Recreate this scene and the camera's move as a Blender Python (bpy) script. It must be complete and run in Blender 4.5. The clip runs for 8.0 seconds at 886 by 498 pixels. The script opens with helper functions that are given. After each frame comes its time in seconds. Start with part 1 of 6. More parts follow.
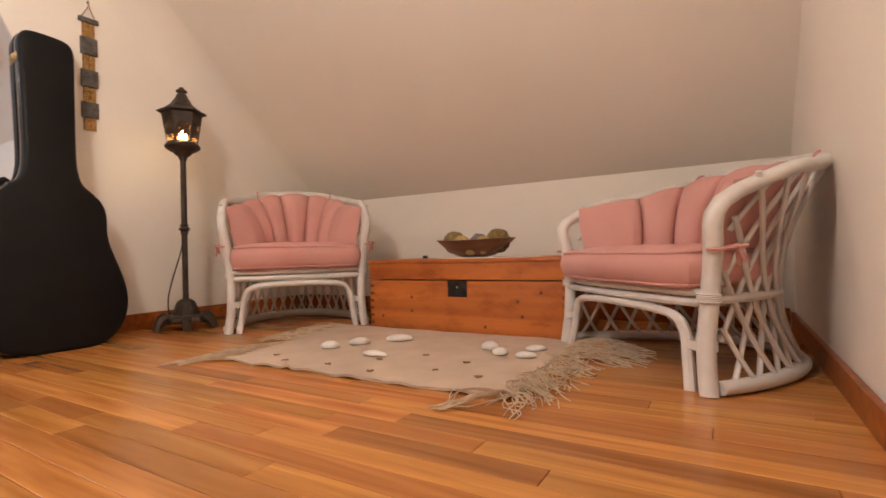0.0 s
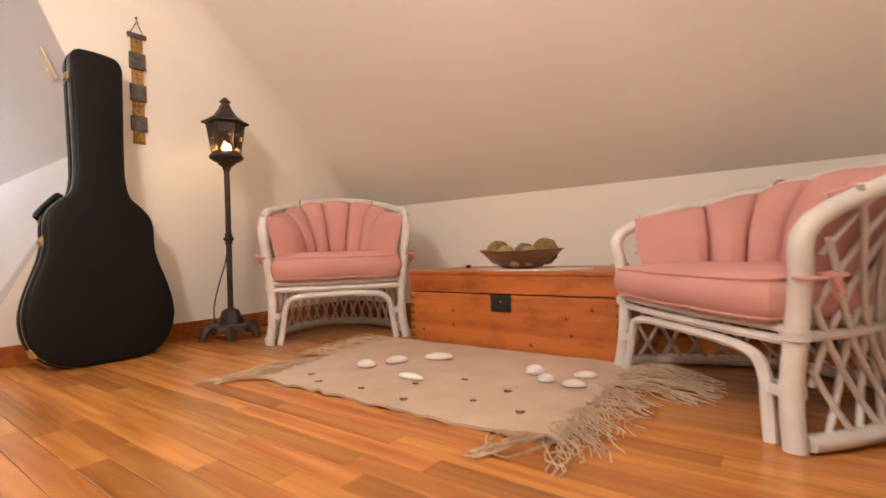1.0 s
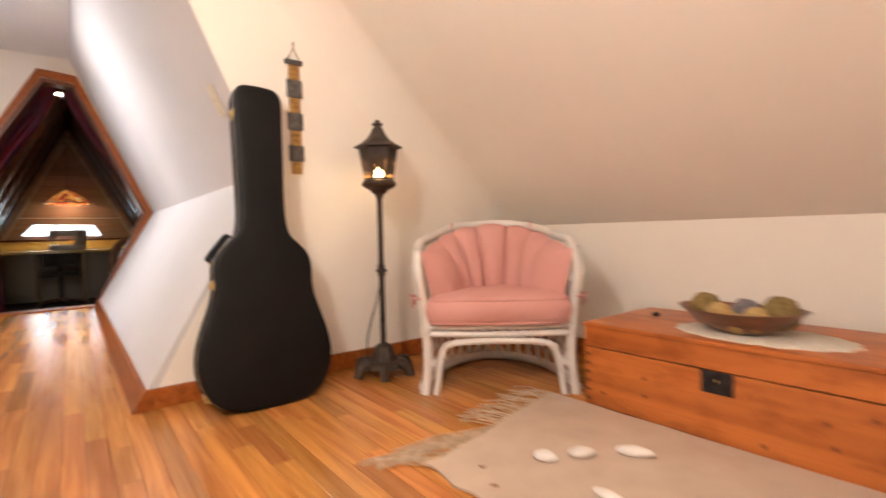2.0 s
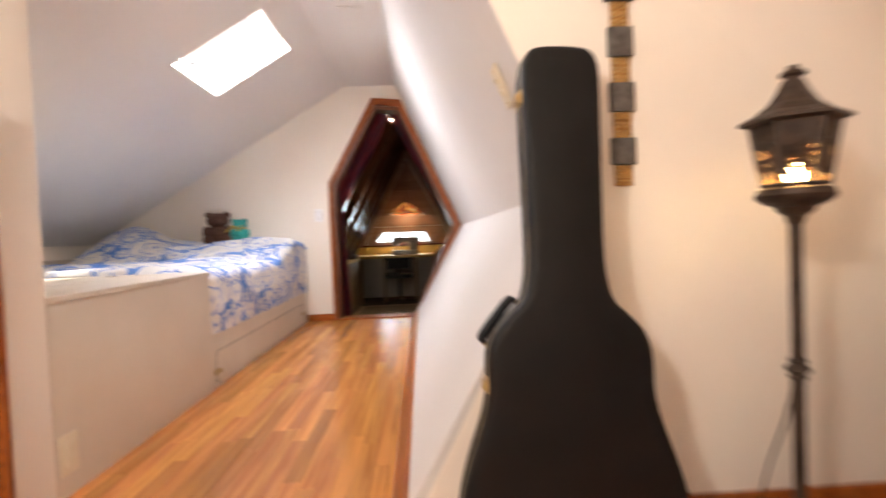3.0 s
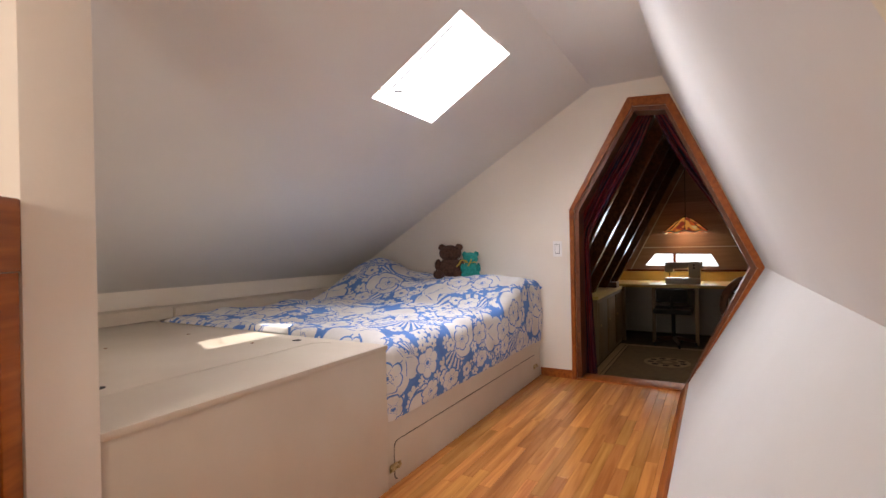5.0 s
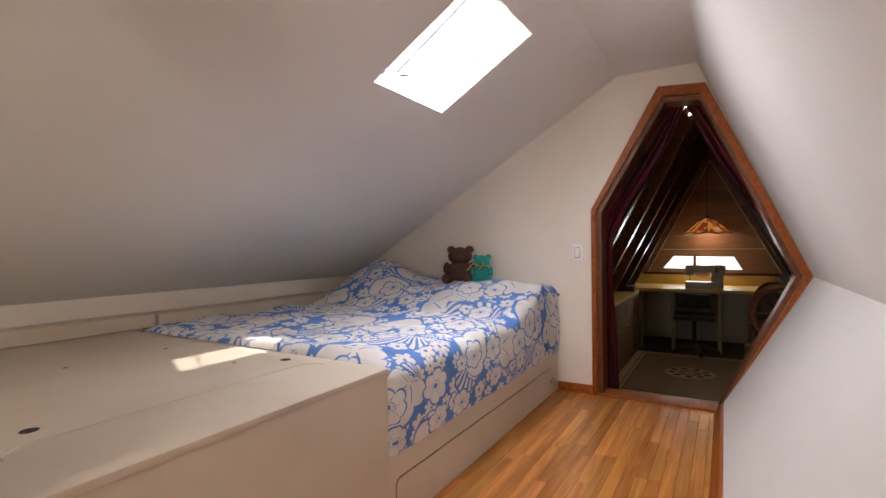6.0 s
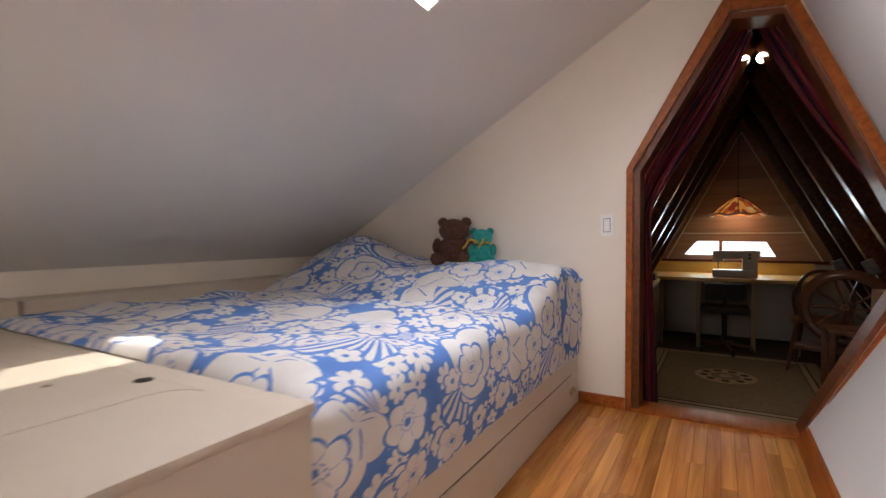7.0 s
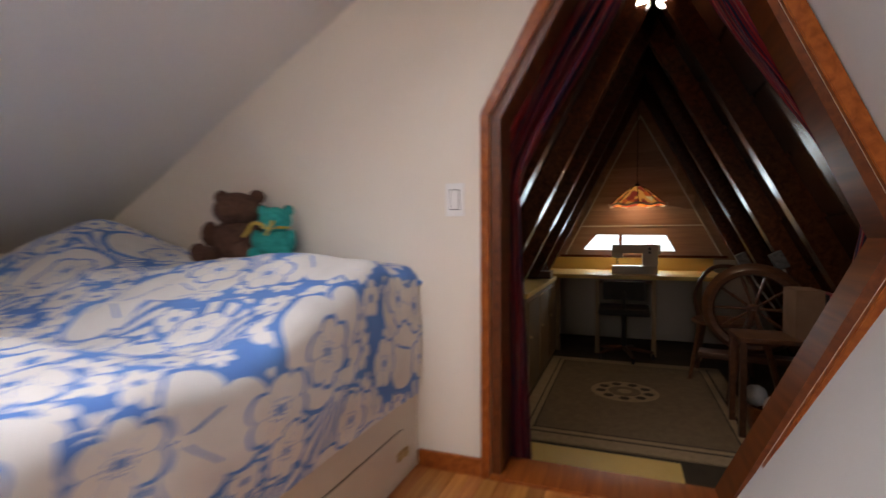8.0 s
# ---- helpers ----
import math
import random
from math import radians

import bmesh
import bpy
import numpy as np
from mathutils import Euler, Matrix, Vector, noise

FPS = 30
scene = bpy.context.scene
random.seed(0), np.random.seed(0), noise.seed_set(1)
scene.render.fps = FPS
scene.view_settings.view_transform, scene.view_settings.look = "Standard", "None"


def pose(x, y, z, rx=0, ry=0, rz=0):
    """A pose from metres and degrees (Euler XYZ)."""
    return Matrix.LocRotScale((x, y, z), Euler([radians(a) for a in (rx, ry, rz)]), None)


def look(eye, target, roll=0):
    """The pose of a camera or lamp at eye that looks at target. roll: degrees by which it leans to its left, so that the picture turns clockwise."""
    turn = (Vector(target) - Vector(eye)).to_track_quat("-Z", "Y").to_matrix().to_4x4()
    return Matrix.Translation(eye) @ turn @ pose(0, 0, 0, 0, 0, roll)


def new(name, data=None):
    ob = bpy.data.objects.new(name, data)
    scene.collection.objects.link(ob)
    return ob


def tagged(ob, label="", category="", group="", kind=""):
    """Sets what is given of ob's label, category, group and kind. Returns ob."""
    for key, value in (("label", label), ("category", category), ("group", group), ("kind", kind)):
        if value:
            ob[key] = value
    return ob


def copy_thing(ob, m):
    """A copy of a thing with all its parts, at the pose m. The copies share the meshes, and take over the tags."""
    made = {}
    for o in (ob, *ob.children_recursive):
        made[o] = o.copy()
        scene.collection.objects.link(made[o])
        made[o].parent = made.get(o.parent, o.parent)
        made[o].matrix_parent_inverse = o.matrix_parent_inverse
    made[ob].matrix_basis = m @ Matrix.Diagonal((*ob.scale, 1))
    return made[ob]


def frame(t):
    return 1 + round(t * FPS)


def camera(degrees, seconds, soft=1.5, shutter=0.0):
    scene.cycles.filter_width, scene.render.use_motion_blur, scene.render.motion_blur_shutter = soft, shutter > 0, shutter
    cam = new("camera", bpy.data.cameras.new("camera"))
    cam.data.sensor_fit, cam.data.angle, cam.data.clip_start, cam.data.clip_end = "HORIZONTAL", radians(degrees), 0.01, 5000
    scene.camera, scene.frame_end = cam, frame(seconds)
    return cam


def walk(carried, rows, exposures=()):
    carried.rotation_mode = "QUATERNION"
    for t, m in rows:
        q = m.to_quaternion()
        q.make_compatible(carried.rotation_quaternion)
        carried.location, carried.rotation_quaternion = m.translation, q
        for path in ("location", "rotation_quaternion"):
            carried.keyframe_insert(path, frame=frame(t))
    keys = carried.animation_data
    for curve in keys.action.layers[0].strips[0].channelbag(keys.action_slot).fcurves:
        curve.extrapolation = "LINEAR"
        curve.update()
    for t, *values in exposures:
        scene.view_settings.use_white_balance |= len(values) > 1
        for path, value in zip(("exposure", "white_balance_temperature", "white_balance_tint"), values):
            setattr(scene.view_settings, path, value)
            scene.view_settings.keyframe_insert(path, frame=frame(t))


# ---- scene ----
cam = camera(85.6, 8.0, 1.5, 0.5)
PATH = [
    (0, (-0.083, 0.094, 0.287), (-1.108, 1.811, 0.302), -1.6),
    (0.5, (-0.076, 0.125, 0.301), (-1.204, 1.776, 0.315), -1.7),
    (1, (-0.105, 0.188, 0.341), (-1.306, 1.787, 0.344), -1.8),
    (1.2, (-0.133, 0.217, 0.365), (-1.384, 1.778, 0.374), -1.9),
    (2.3, (-0.584, 0.352, 0.613), (-2.319, 1.344, 0.522), -1.5),
    (2.5, (-0.759, 0.422, 0.63), (-2.597, 1.205, 0.545), -1.6),
    (3, (-1.117, 0.522, 0.699), (-3.114, 0.61, 0.649), -2.3),
    (3.5, (-1.425, 0.589, 0.772), (-3.359, 0.079, 0.746), -2.3),
    (4, (-1.698, 0.623, 0.859), (-3.521, -0.201, 0.849), -2.2),
    (4.5, (-1.858, 0.638, 0.915), (-3.62, -0.309, 0.913), -1.8),
    (6, (-2.182, 0.476, 0.989), (-3.905, -0.539, 0.976), -0.7),
    (6.5, (-2.444, 0.304, 0.928), (-4.166, -0.712, 0.887), -0.3),
    (7, (-2.851, 0.13, 0.878), (-4.58, -0.873, 0.826), -0.2),
    (7.5, (-3.304, 0.096, 0.82), (-5.101, -0.78, 0.77), -0.6),
    (8, (-3.85, 0.164, 0.811), (-5.72, -0.542, 0.756), -0.3),
]
walk(cam, [(t, look(eye, target, roll)) for t, eye, target, roll in PATH],
     exposures=[(0, 0.78), (0.5, 0.90), (1, 1.06), (2.5, 1.30), (3.5, 1.24), (4, 1.12), (4.5, 0.88), (6, 0.53), (7, 0.49), (8, 0.46)])

# ---- light ----
world = bpy.data.worlds.new("sky")
scene.world = world
world.use_nodes = True
wn = world.node_tree.nodes
sky = wn.new("ShaderNodeTexSky")
sky.sky_type = "NISHITA"
sky.sun_disc = False
sky.sun_elevation = radians(56.4)
sky.sun_rotation = radians(319)
sky.dust_density = 7.0
world.node_tree.links.new(sky.outputs[0], wn["Background"].inputs[0])
wn["Background"].inputs[1].default_value = 0.15

sun = new("sun", bpy.data.lights.new("sun", "SUN"))
sun.data.energy, sun.data.angle, sun.data.color = 3.6, radians(0.7), (1.0, 0.95, 0.88)
sun.matrix_world = look((0, 0, 10), (0.50, -0.49, 9.0))


def area(name, eye, target, size, size_y, watts, colour):
    ob = new(name, bpy.data.lights.new(name, "AREA"))
    ob.data.shape, ob.data.size, ob.data.size_y = "RECTANGLE", size, size_y
    ob.data.energy, ob.data.color = watts, colour
    ob.matrix_world = look(eye, target)
    return ob


# daylight in the openings of the roof windows
area("skylight_glow", (-4.0125, -0.605, 1.99), (-4.0125, -0.092, 1.132), 0.66, 0.66, 25, (0.98, 0.96, 1.03))
# unseen lamp without a fixture, added for the light the alcove shadows suggest
unseen_room_lamp = new("unseen_room_lamp", bpy.data.lights.new("unseen_room_lamp", "POINT"))
unseen_room_lamp.data.energy, unseen_room_lamp.data.color, unseen_room_lamp.data.shadow_soft_size = 25, (1.0, 0.885, 0.815), 0.10
unseen_room_lamp.location = (-0.86, -0.12, 1.36)

# ---- materials ----


def material(name, colour, rough=0.5, metal=0.0):
    m = bpy.data.materials.new(name)
    m.use_nodes = True
    b = m.node_tree.nodes["Principled BSDF"]
    b.inputs["Base Color"].default_value = (*colour, 1)
    b.inputs["Roughness"].default_value = rough
    b.inputs["Metallic"].default_value = metal
    return m


def matte(m, level):
    m.node_tree.nodes["Principled BSDF"].inputs["Specular IOR Level"].default_value = level


def node(m, kind, **sockets):
    n = m.node_tree.nodes.new(kind)
    for key, value in sockets.items():
        n.inputs[key.replace("_", " ")].default_value = value
    return n


def wire(m, a, out, b, inp):
    m.node_tree.links.new(a.outputs[out], b.inputs[inp])


def ramp(m, stops, source=None, out=0):
    r = m.node_tree.nodes.new("ShaderNodeValToRGB")
    while len(r.color_ramp.elements) < len(stops):
        r.color_ramp.elements.new(0.5)
    for e, (at, c) in zip(r.color_ramp.elements, stops):
        e.position, e.color = at, (*c, 1)
    if source:
        wire(m, source, out, r, 0)
    return r


def bsdf(m):
    return m.node_tree.nodes["Principled BSDF"]


def coords(m, scale=(1, 1, 1), kind="Object", turn=(0, 0, 0)):
    tc = m.node_tree.nodes.new("ShaderNodeTexCoord")
    mp = m.node_tree.nodes.new("ShaderNodeMapping")
    mp.inputs["Scale"].default_value = scale
    mp.inputs["Rotation"].default_value = turn
    wire(m, tc, kind, mp, 0)
    return mp


def bump(m, source, out, strength, distance=0.01):
    b = node(m, "ShaderNodeBump", Strength=strength, Distance=distance)
    wire(m, source, out, b, "Height")
    wire(m, b, 0, bsdf(m), "Normal")
    return b


def speckled(name, dark, light, scale=(8, 8, 8), rough=0.6, relief=0.15, detail=6.0, metal=0.0, fine=90.0, distance=0.004):
    """A surface with broad soft variation and a fine grain."""
    m = material(name, light, rough, metal)
    mp = coords(m, scale)
    n = node(m, "ShaderNodeTexNoise", Scale=1.0, Detail=detail)
    wire(m, mp, 0, n, "Vector")
    r = ramp(m, [(0.3, dark), (0.7, light)], n, 0)
    wire(m, r, 0, bsdf(m), "Base Color")
    f = node(m, "ShaderNodeTexNoise", Scale=fine, Detail=3.0)
    wire(m, coords(m), 0, f, "Vector")
    bump(m, f, 0, relief, distance)
    return m


def wood(name, dark, light, along=0, rough=0.35, grain=1.0, varied=True, island=False, spread=(0.72, 1.22), hues=0.0):
    """Wood whose grain runs along the given axis of the thing."""
    m = material(name, light, rough)
    sc = [38 * grain] * 3
    sc[along] = 2.2 * grain
    mp = coords(m, tuple(sc))
    oi = m.node_tree.nodes.new("ShaderNodeNewGeometry" if island else "ShaderNodeObjectInfo")
    pick = "Random Per Island" if island else "Random"
    sh = node(m, "ShaderNodeVectorMath")
    sh.operation = "MULTIPLY_ADD"
    wire(m, oi, pick, sh, 0)
    sh.inputs[1].default_value = (37, 53, 71)
    wire(m, mp, 0, sh, 2)
    n = node(m, "ShaderNodeTexNoise", Scale=1.0, Detail=7.0, Distortion=0.6)
    wire(m, sh, 0, n, "Vector")
    r = ramp(m, [(0.28, dark), (0.72, light)], n, 0)
    if varied:
        hsv = node(m, "ShaderNodeHueSaturation")
        mr = node(m, "ShaderNodeMapRange", To_Min=spread[0], To_Max=spread[1])
        wire(m, oi, pick, mr, 0)
        wire(m, mr, 0, hsv, "Value")
        wire(m, r, 0, hsv, "Color")
        wire(m, hsv, 0, bsdf(m), "Base Color")
        if hues:
            other = node(m, "ShaderNodeMath")
            other.operation = "FRACT"
            times = node(m, "ShaderNodeMath")
            times.operation = "MULTIPLY"
            times.inputs[1].default_value = 17.3
            wire(m, oi, pick, times, 0)
            wire(m, times, 0, other, 0)
            hr = node(m, "ShaderNodeMapRange", To_Min=0.5 - hues, To_Max=0.5 + hues)
            wire(m, other, 0, hr, 0)
            wire(m, hr, 0, hsv, "Hue")
    else:
        wire(m, r, 0, bsdf(m), "Base Color")
    bump(m, n, 0, 0.08, 0.002)
    return m


WALL = speckled("cream_paint", (0.80, 0.735, 0.64), (0.85, 0.79, 0.70), (1.5, 1.5, 1.5), 0.75, 0.08)
CEIL = speckled("white_paint", (0.73, 0.70, 0.66), (0.78, 0.75, 0.71), (1.2, 1.2, 1.2), 0.8, 0.10)
# white darkened in colour for the passage wall, where the skylight falls too strongly
PASSAGE = speckled("dimmed_white_paint", (0.60, 0.575, 0.55), (0.66, 0.635, 0.61), (1.2, 1.2, 1.2), 0.8, 0.10)
CABINET = speckled("cabinet_paint", (0.58, 0.50, 0.40), (0.64, 0.57, 0.47), (3, 3, 3), 0.5, 0.06)
TRIM = wood("stained_fir", (0.20, 0.045, 0.008), (0.40, 0.115, 0.020), 0, 0.35, spread=(0.85, 1.1))
# fir of the jambs, about half the colour value of the casing
JAMBWOOD = wood("darker_fir", (0.085, 0.022, 0.006), (0.20, 0.058, 0.013), 0, 0.4, spread=(0.85, 1.1))
FLOORWOOD = wood("oak_strip", (0.34, 0.122, 0.027), (0.60, 0.252, 0.064), 0, 0.24, 1.0, spread=(0.70, 1.22), hues=0.006)
FLOORREST = wood("oak_strip_rest", (0.34, 0.122, 0.027), (0.60, 0.252, 0.064), 0, 0.24, 1.0, True, True, (0.70, 1.22), 0.006)
DARKWOOD = wood("dark_boards", (0.045, 0.013, 0.006), (0.13, 0.040, 0.015), 0, 0.25)
PINKBOARD = wood("gable_boards", (0.30, 0.18, 0.13), (0.40, 0.26, 0.19), 1, 0.6)
BLACK = speckled("black_tolex", (0.0022, 0.002, 0.002), (0.006, 0.005, 0.0048), (9, 9, 9), 0.5, 0.12, fine=500, distance=0.002)
ORANGEWOOD = wood("old_pine", (0.34, 0.085, 0.016), (0.60, 0.185, 0.04), 0, 0.4, 0.5, False)
RATTAN = speckled("white_rattan_paint", (0.62, 0.57, 0.52), (0.74, 0.70, 0.65), (14, 14, 14), 0.35, 0.2)
PINK = speckled("pink_cotton", (0.59, 0.285, 0.245), (0.65, 0.335, 0.295), (5, 5, 5), 0.9, 0.5, fine=420)
RUGM = speckled("flax_weave", (0.47, 0.35, 0.255), (0.56, 0.425, 0.32), (9, 9, 9), 0.95, 0.5, fine=300)
IRON = speckled("dark_bronze", (0.03, 0.02, 0.014), (0.075, 0.05, 0.035), (30, 30, 30), 0.55, 0.4, metal=0.4)
matte(BLACK, 0.22)
matte(TRIM, 0.3)
BRASS = speckled("brass", (0.42, 0.30, 0.13), (0.62, 0.47, 0.24), (60, 60, 60), 0.28, 0.1, metal=1.0)
STITCH = material("cream_thread", (0.55, 0.47, 0.33), 0.8)
IVORY = speckled("ivory_plastic", (0.66, 0.58, 0.42), (0.72, 0.64, 0.48), (20, 20, 20), 0.4, 0.02)
WHITEPL = speckled("white_plastic", (0.82, 0.81, 0.79), (0.88, 0.87, 0.85), (20, 20, 20), 0.4, 0.02)
DARKHOLE = material("dark_slot", (0.02, 0.015, 0.01), 0.8)
ROPE = speckled("jute_fringe", (0.46, 0.33, 0.21), (0.70, 0.54, 0.37), (40, 40, 40), 0.95, 0.5, fine=500)
SHELL = speckled("white_shell", (0.60, 0.54, 0.48), (0.78, 0.73, 0.67), (30, 30, 30), 0.45, 0.3)
LATCHM = speckled("aged_iron", (0.018, 0.016, 0.016), (0.05, 0.045, 0.045), (40, 40, 40), 0.5, 0.3, metal=0.6)
stain = node(ORANGEWOOD, "ShaderNodeTexNoise", Scale=7.0, Detail=8.0, Roughness=0.7)
wire(ORANGEWOOD, coords(ORANGEWOOD, (1, 1, 2.2)), 0, stain, "Vector")
worn = ramp(ORANGEWOOD, [(0.34, (0.62, 0.52, 0.46)), (0.52, (1, 1, 1))], stain, 0)
blend = node(ORANGEWOOD, "ShaderNodeMixRGB")
blend.blend_type = "MULTIPLY"
blend.inputs[0].default_value = 0.85
ORANGEWOOD.node_tree.links.new(bsdf(ORANGEWOOD).inputs["Base Color"].links[0].from_socket, blend.inputs[1])
wire(ORANGEWOOD, worn, 0, blend, 2)
wire(ORANGEWOOD, blend, 0, bsdf(ORANGEWOOD), "Base Color")
BOWLM = wood("bowl_wood", (0.10, 0.028, 0.009), (0.24, 0.075, 0.022), 0, 0.3, 1.0, False)
MOSS = speckled("dried_moss", (0.16, 0.10, 0.03), (0.32, 0.23, 0.08), (60, 60, 60), 0.95, 0.9, fine=160, distance=0.01)
STRAW = speckled("straw_ball", (0.42, 0.27, 0.09), (0.55, 0.38, 0.16), (60, 60, 60), 0.9, 0.9, fine=160, distance=0.01)
GREYBALL = speckled("grey_ball", (0.14, 0.12, 0.13), (0.24, 0.21, 0.22), (60, 60, 60), 0.9, 0.9, fine=160, distance=0.01)
LACE = speckled("cream_lace", (0.55, 0.48, 0.38), (0.70, 0.63, 0.53), (60, 60, 60), 0.9, 0.6, fine=200)
CARVED = speckled("carved_brass", (0.16, 0.075, 0.02), (0.55, 0.30, 0.08), (110, 110, 110), 0.45, 0.9, detail=2.0, metal=0.5, fine=130, distance=0.006)
SLATE = speckled("grey_plate", (0.06, 0.055, 0.05), (0.15, 0.14, 0.13), (50, 50, 50), 0.45, 0.3, metal=0.3)
BEARB = speckled("brown_plush", (0.07, 0.031, 0.018), (0.15, 0.072, 0.045), (60, 60, 60), 0.95, 1.0, fine=260, distance=0.006)
BEART = speckled("turquoise_plush", (0.015, 0.26, 0.24), (0.04, 0.42, 0.38), (60, 60, 60), 0.95, 1.0, fine=260, distance=0.006)
YELLOW = material("yellow_ribbon", (0.62, 0.42, 0.06), 0.5)
PAPER = material("pale_lining", (0.62, 0.58, 0.52), 0.8)
CREAMTOP = speckled("desk_laminate", (0.72, 0.49, 0.13), (0.80, 0.58, 0.19), (4, 4, 4), 0.45, 0.05)
MACHINE = speckled("machine_enamel", (0.50, 0.44, 0.33), (0.58, 0.52, 0.40), (9, 9, 9), 0.35, 0.03)
DARKCLOTH = speckled("black_upholstery", (0.008, 0.007, 0.008), (0.02, 0.017, 0.018), (20, 20, 20), 0.8, 0.4)
WHEELWOOD = wood("walnut", (0.05, 0.018, 0.008), (0.14, 0.055, 0.024), 0, 0.35)
REDPAPER = material("red_cover", (0.32, 0.025, 0.03), 0.5)
CARD = speckled("tan_card", (0.24, 0.13, 0.07), (0.30, 0.17, 0.10), (10, 10, 10), 0.8, 0.1)
CABWOOD = wood("pale_cabinet", (0.22, 0.15, 0.08), (0.32, 0.22, 0.12), 2, 0.5)
PILE = speckled("rug_pile", (0.145, 0.10, 0.06), (0.20, 0.14, 0.085), (30, 30, 30), 0.95, 0.6, fine=300)
PILEDARK = speckled("rug_dark_band", (0.03, 0.02, 0.013), (0.06, 0.04, 0.025), (30, 30, 30), 0.95, 0.6, fine=300)
PILECREAM = speckled("rug_cream_band", (0.30, 0.22, 0.13), (0.38, 0.28, 0.18), (30, 30, 30), 0.95, 0.6, fine=300)
YARN = speckled("white_yarn", (0.60, 0.56, 0.50), (0.74, 0.70, 0.64), (60, 60, 60), 0.95, 0.9, fine=200)


def glowing(name, colour, strength):
    m = material(name, colour, 0.5)
    bsdf(m).inputs["Emission Color"].default_value = (*colour, 1)
    bsdf(m).inputs["Emission Strength"].default_value = strength
    return m


BULB = glowing("lit_bulb", (1.0, 0.78, 0.45), 26)
SPOTGLOW = glowing("lit_spot", (1.0, 0.90, 0.72), 30)
DAY = glowing("far_daylight", (0.80, 0.92, 1.0), 0.85)
# faint amber sheets added behind the piercings to carry the bulb's warm glow
AMBER = material("amber_glow", (0.8, 0.4, 0.12), 0.3)
am_t, am_c = AMBER.node_tree.nodes.new("ShaderNodeBsdfTranslucent"), AMBER.node_tree.nodes.new("ShaderNodeBsdfTransparent")
am_t.inputs["Color"].default_value = (0.45, 0.30, 0.18, 1)
am_c.inputs["Color"].default_value = (0.98, 0.86, 0.68, 1)
am_x = node(AMBER, "ShaderNodeMixShader")
am_x.inputs[0].default_value = 0.95
wire(AMBER, am_t, 0, am_x, 1)
wire(AMBER, am_c, 0, am_x, 2)
wire(AMBER, am_x, 0, AMBER.node_tree.nodes["Material Output"], 0)
GLASS = material("clear_glass", (1, 1, 1), 0.02)
bsdf(GLASS).inputs["Transmission Weight"].default_value = 1.0
bsdf(GLASS).inputs["IOR"].default_value = 1.1


def striped_cloth(name):
    """Dark woven stripes of wine red, navy and faded cream."""
    m = material(name, (0.2, 0.02, 0.02), 0.9)
    tc = m.node_tree.nodes.new("ShaderNodeUVMap")
    mp = node(m, "ShaderNodeMapping")
    mp.inputs["Scale"].default_value = (1, 0.07, 1)
    wire(m, tc, 0, mp, 0)
    n = node(m, "ShaderNodeTexNoise", Scale=34.0, Detail=2.0)
    wire(m, mp, 0, n, "Vector")
    r = ramp(m, [(0.0, (0.02, 0.025, 0.08)), (0.42, (0.04, 0.035, 0.09)), (0.48, (0.50, 0.025, 0.04)), (0.54, (0.58, 0.05, 0.06)), (0.57, (0.55, 0.32, 0.24)), (0.60, (0.05, 0.05, 0.14)), (0.64, (0.45, 0.03, 0.05))], n, 0)
    r.color_ramp.interpolation = "CONSTANT"
    w = node(m, "ShaderNodeTexNoise", Scale=45.0, Detail=2.0)
    wire(m, tc, 0, w, "Vector")
    mix = node(m, "ShaderNodeMixRGB")
    mix.blend_type = "MULTIPLY"
    mix.inputs[0].default_value = 0.4
    wire(m, r, 0, mix, 1)
    wire(m, w, 0, mix, 2)
    wire(m, mix, 0, bsdf(m), "Base Color")
    return m


CURTAIN = striped_cloth("striped_curtain_cloth")


def stained_glass(name):
    m = material(name, (0.6, 0.2, 0.05), 0.3)
    v = node(m, "ShaderNodeTexVoronoi", Scale=16.0)
    wire(m, coords(m), 0, v, "Vector")
    r = ramp(m, [(0.0, (0.55, 0.10, 0.02)), (0.35, (0.75, 0.30, 0.06)), (0.6, (0.30, 0.04, 0.02)), (0.85, (0.70, 0.45, 0.18))], v, "Color")
    r.color_ramp.interpolation = "CONSTANT"
    wire(m, r, 0, bsdf(m), "Base Color")
    wire(m, r, 0, bsdf(m), "Emission Color")
    bsdf(m).inputs["Emission Strength"].default_value = 0.35
    return m


STAINED = stained_glass("stained_glass")


def math_node(m, op, a, b=None):
    n = m.node_tree.nodes.new("ShaderNodeMath")
    n.operation = op
    for k, v in enumerate((a, b)):
        if v is None:
            continue
        if isinstance(v, (int, float)):
            n.inputs[k].default_value = v
        else:
            m.node_tree.links.new(v, n.inputs[k])
    return n.outputs[0]


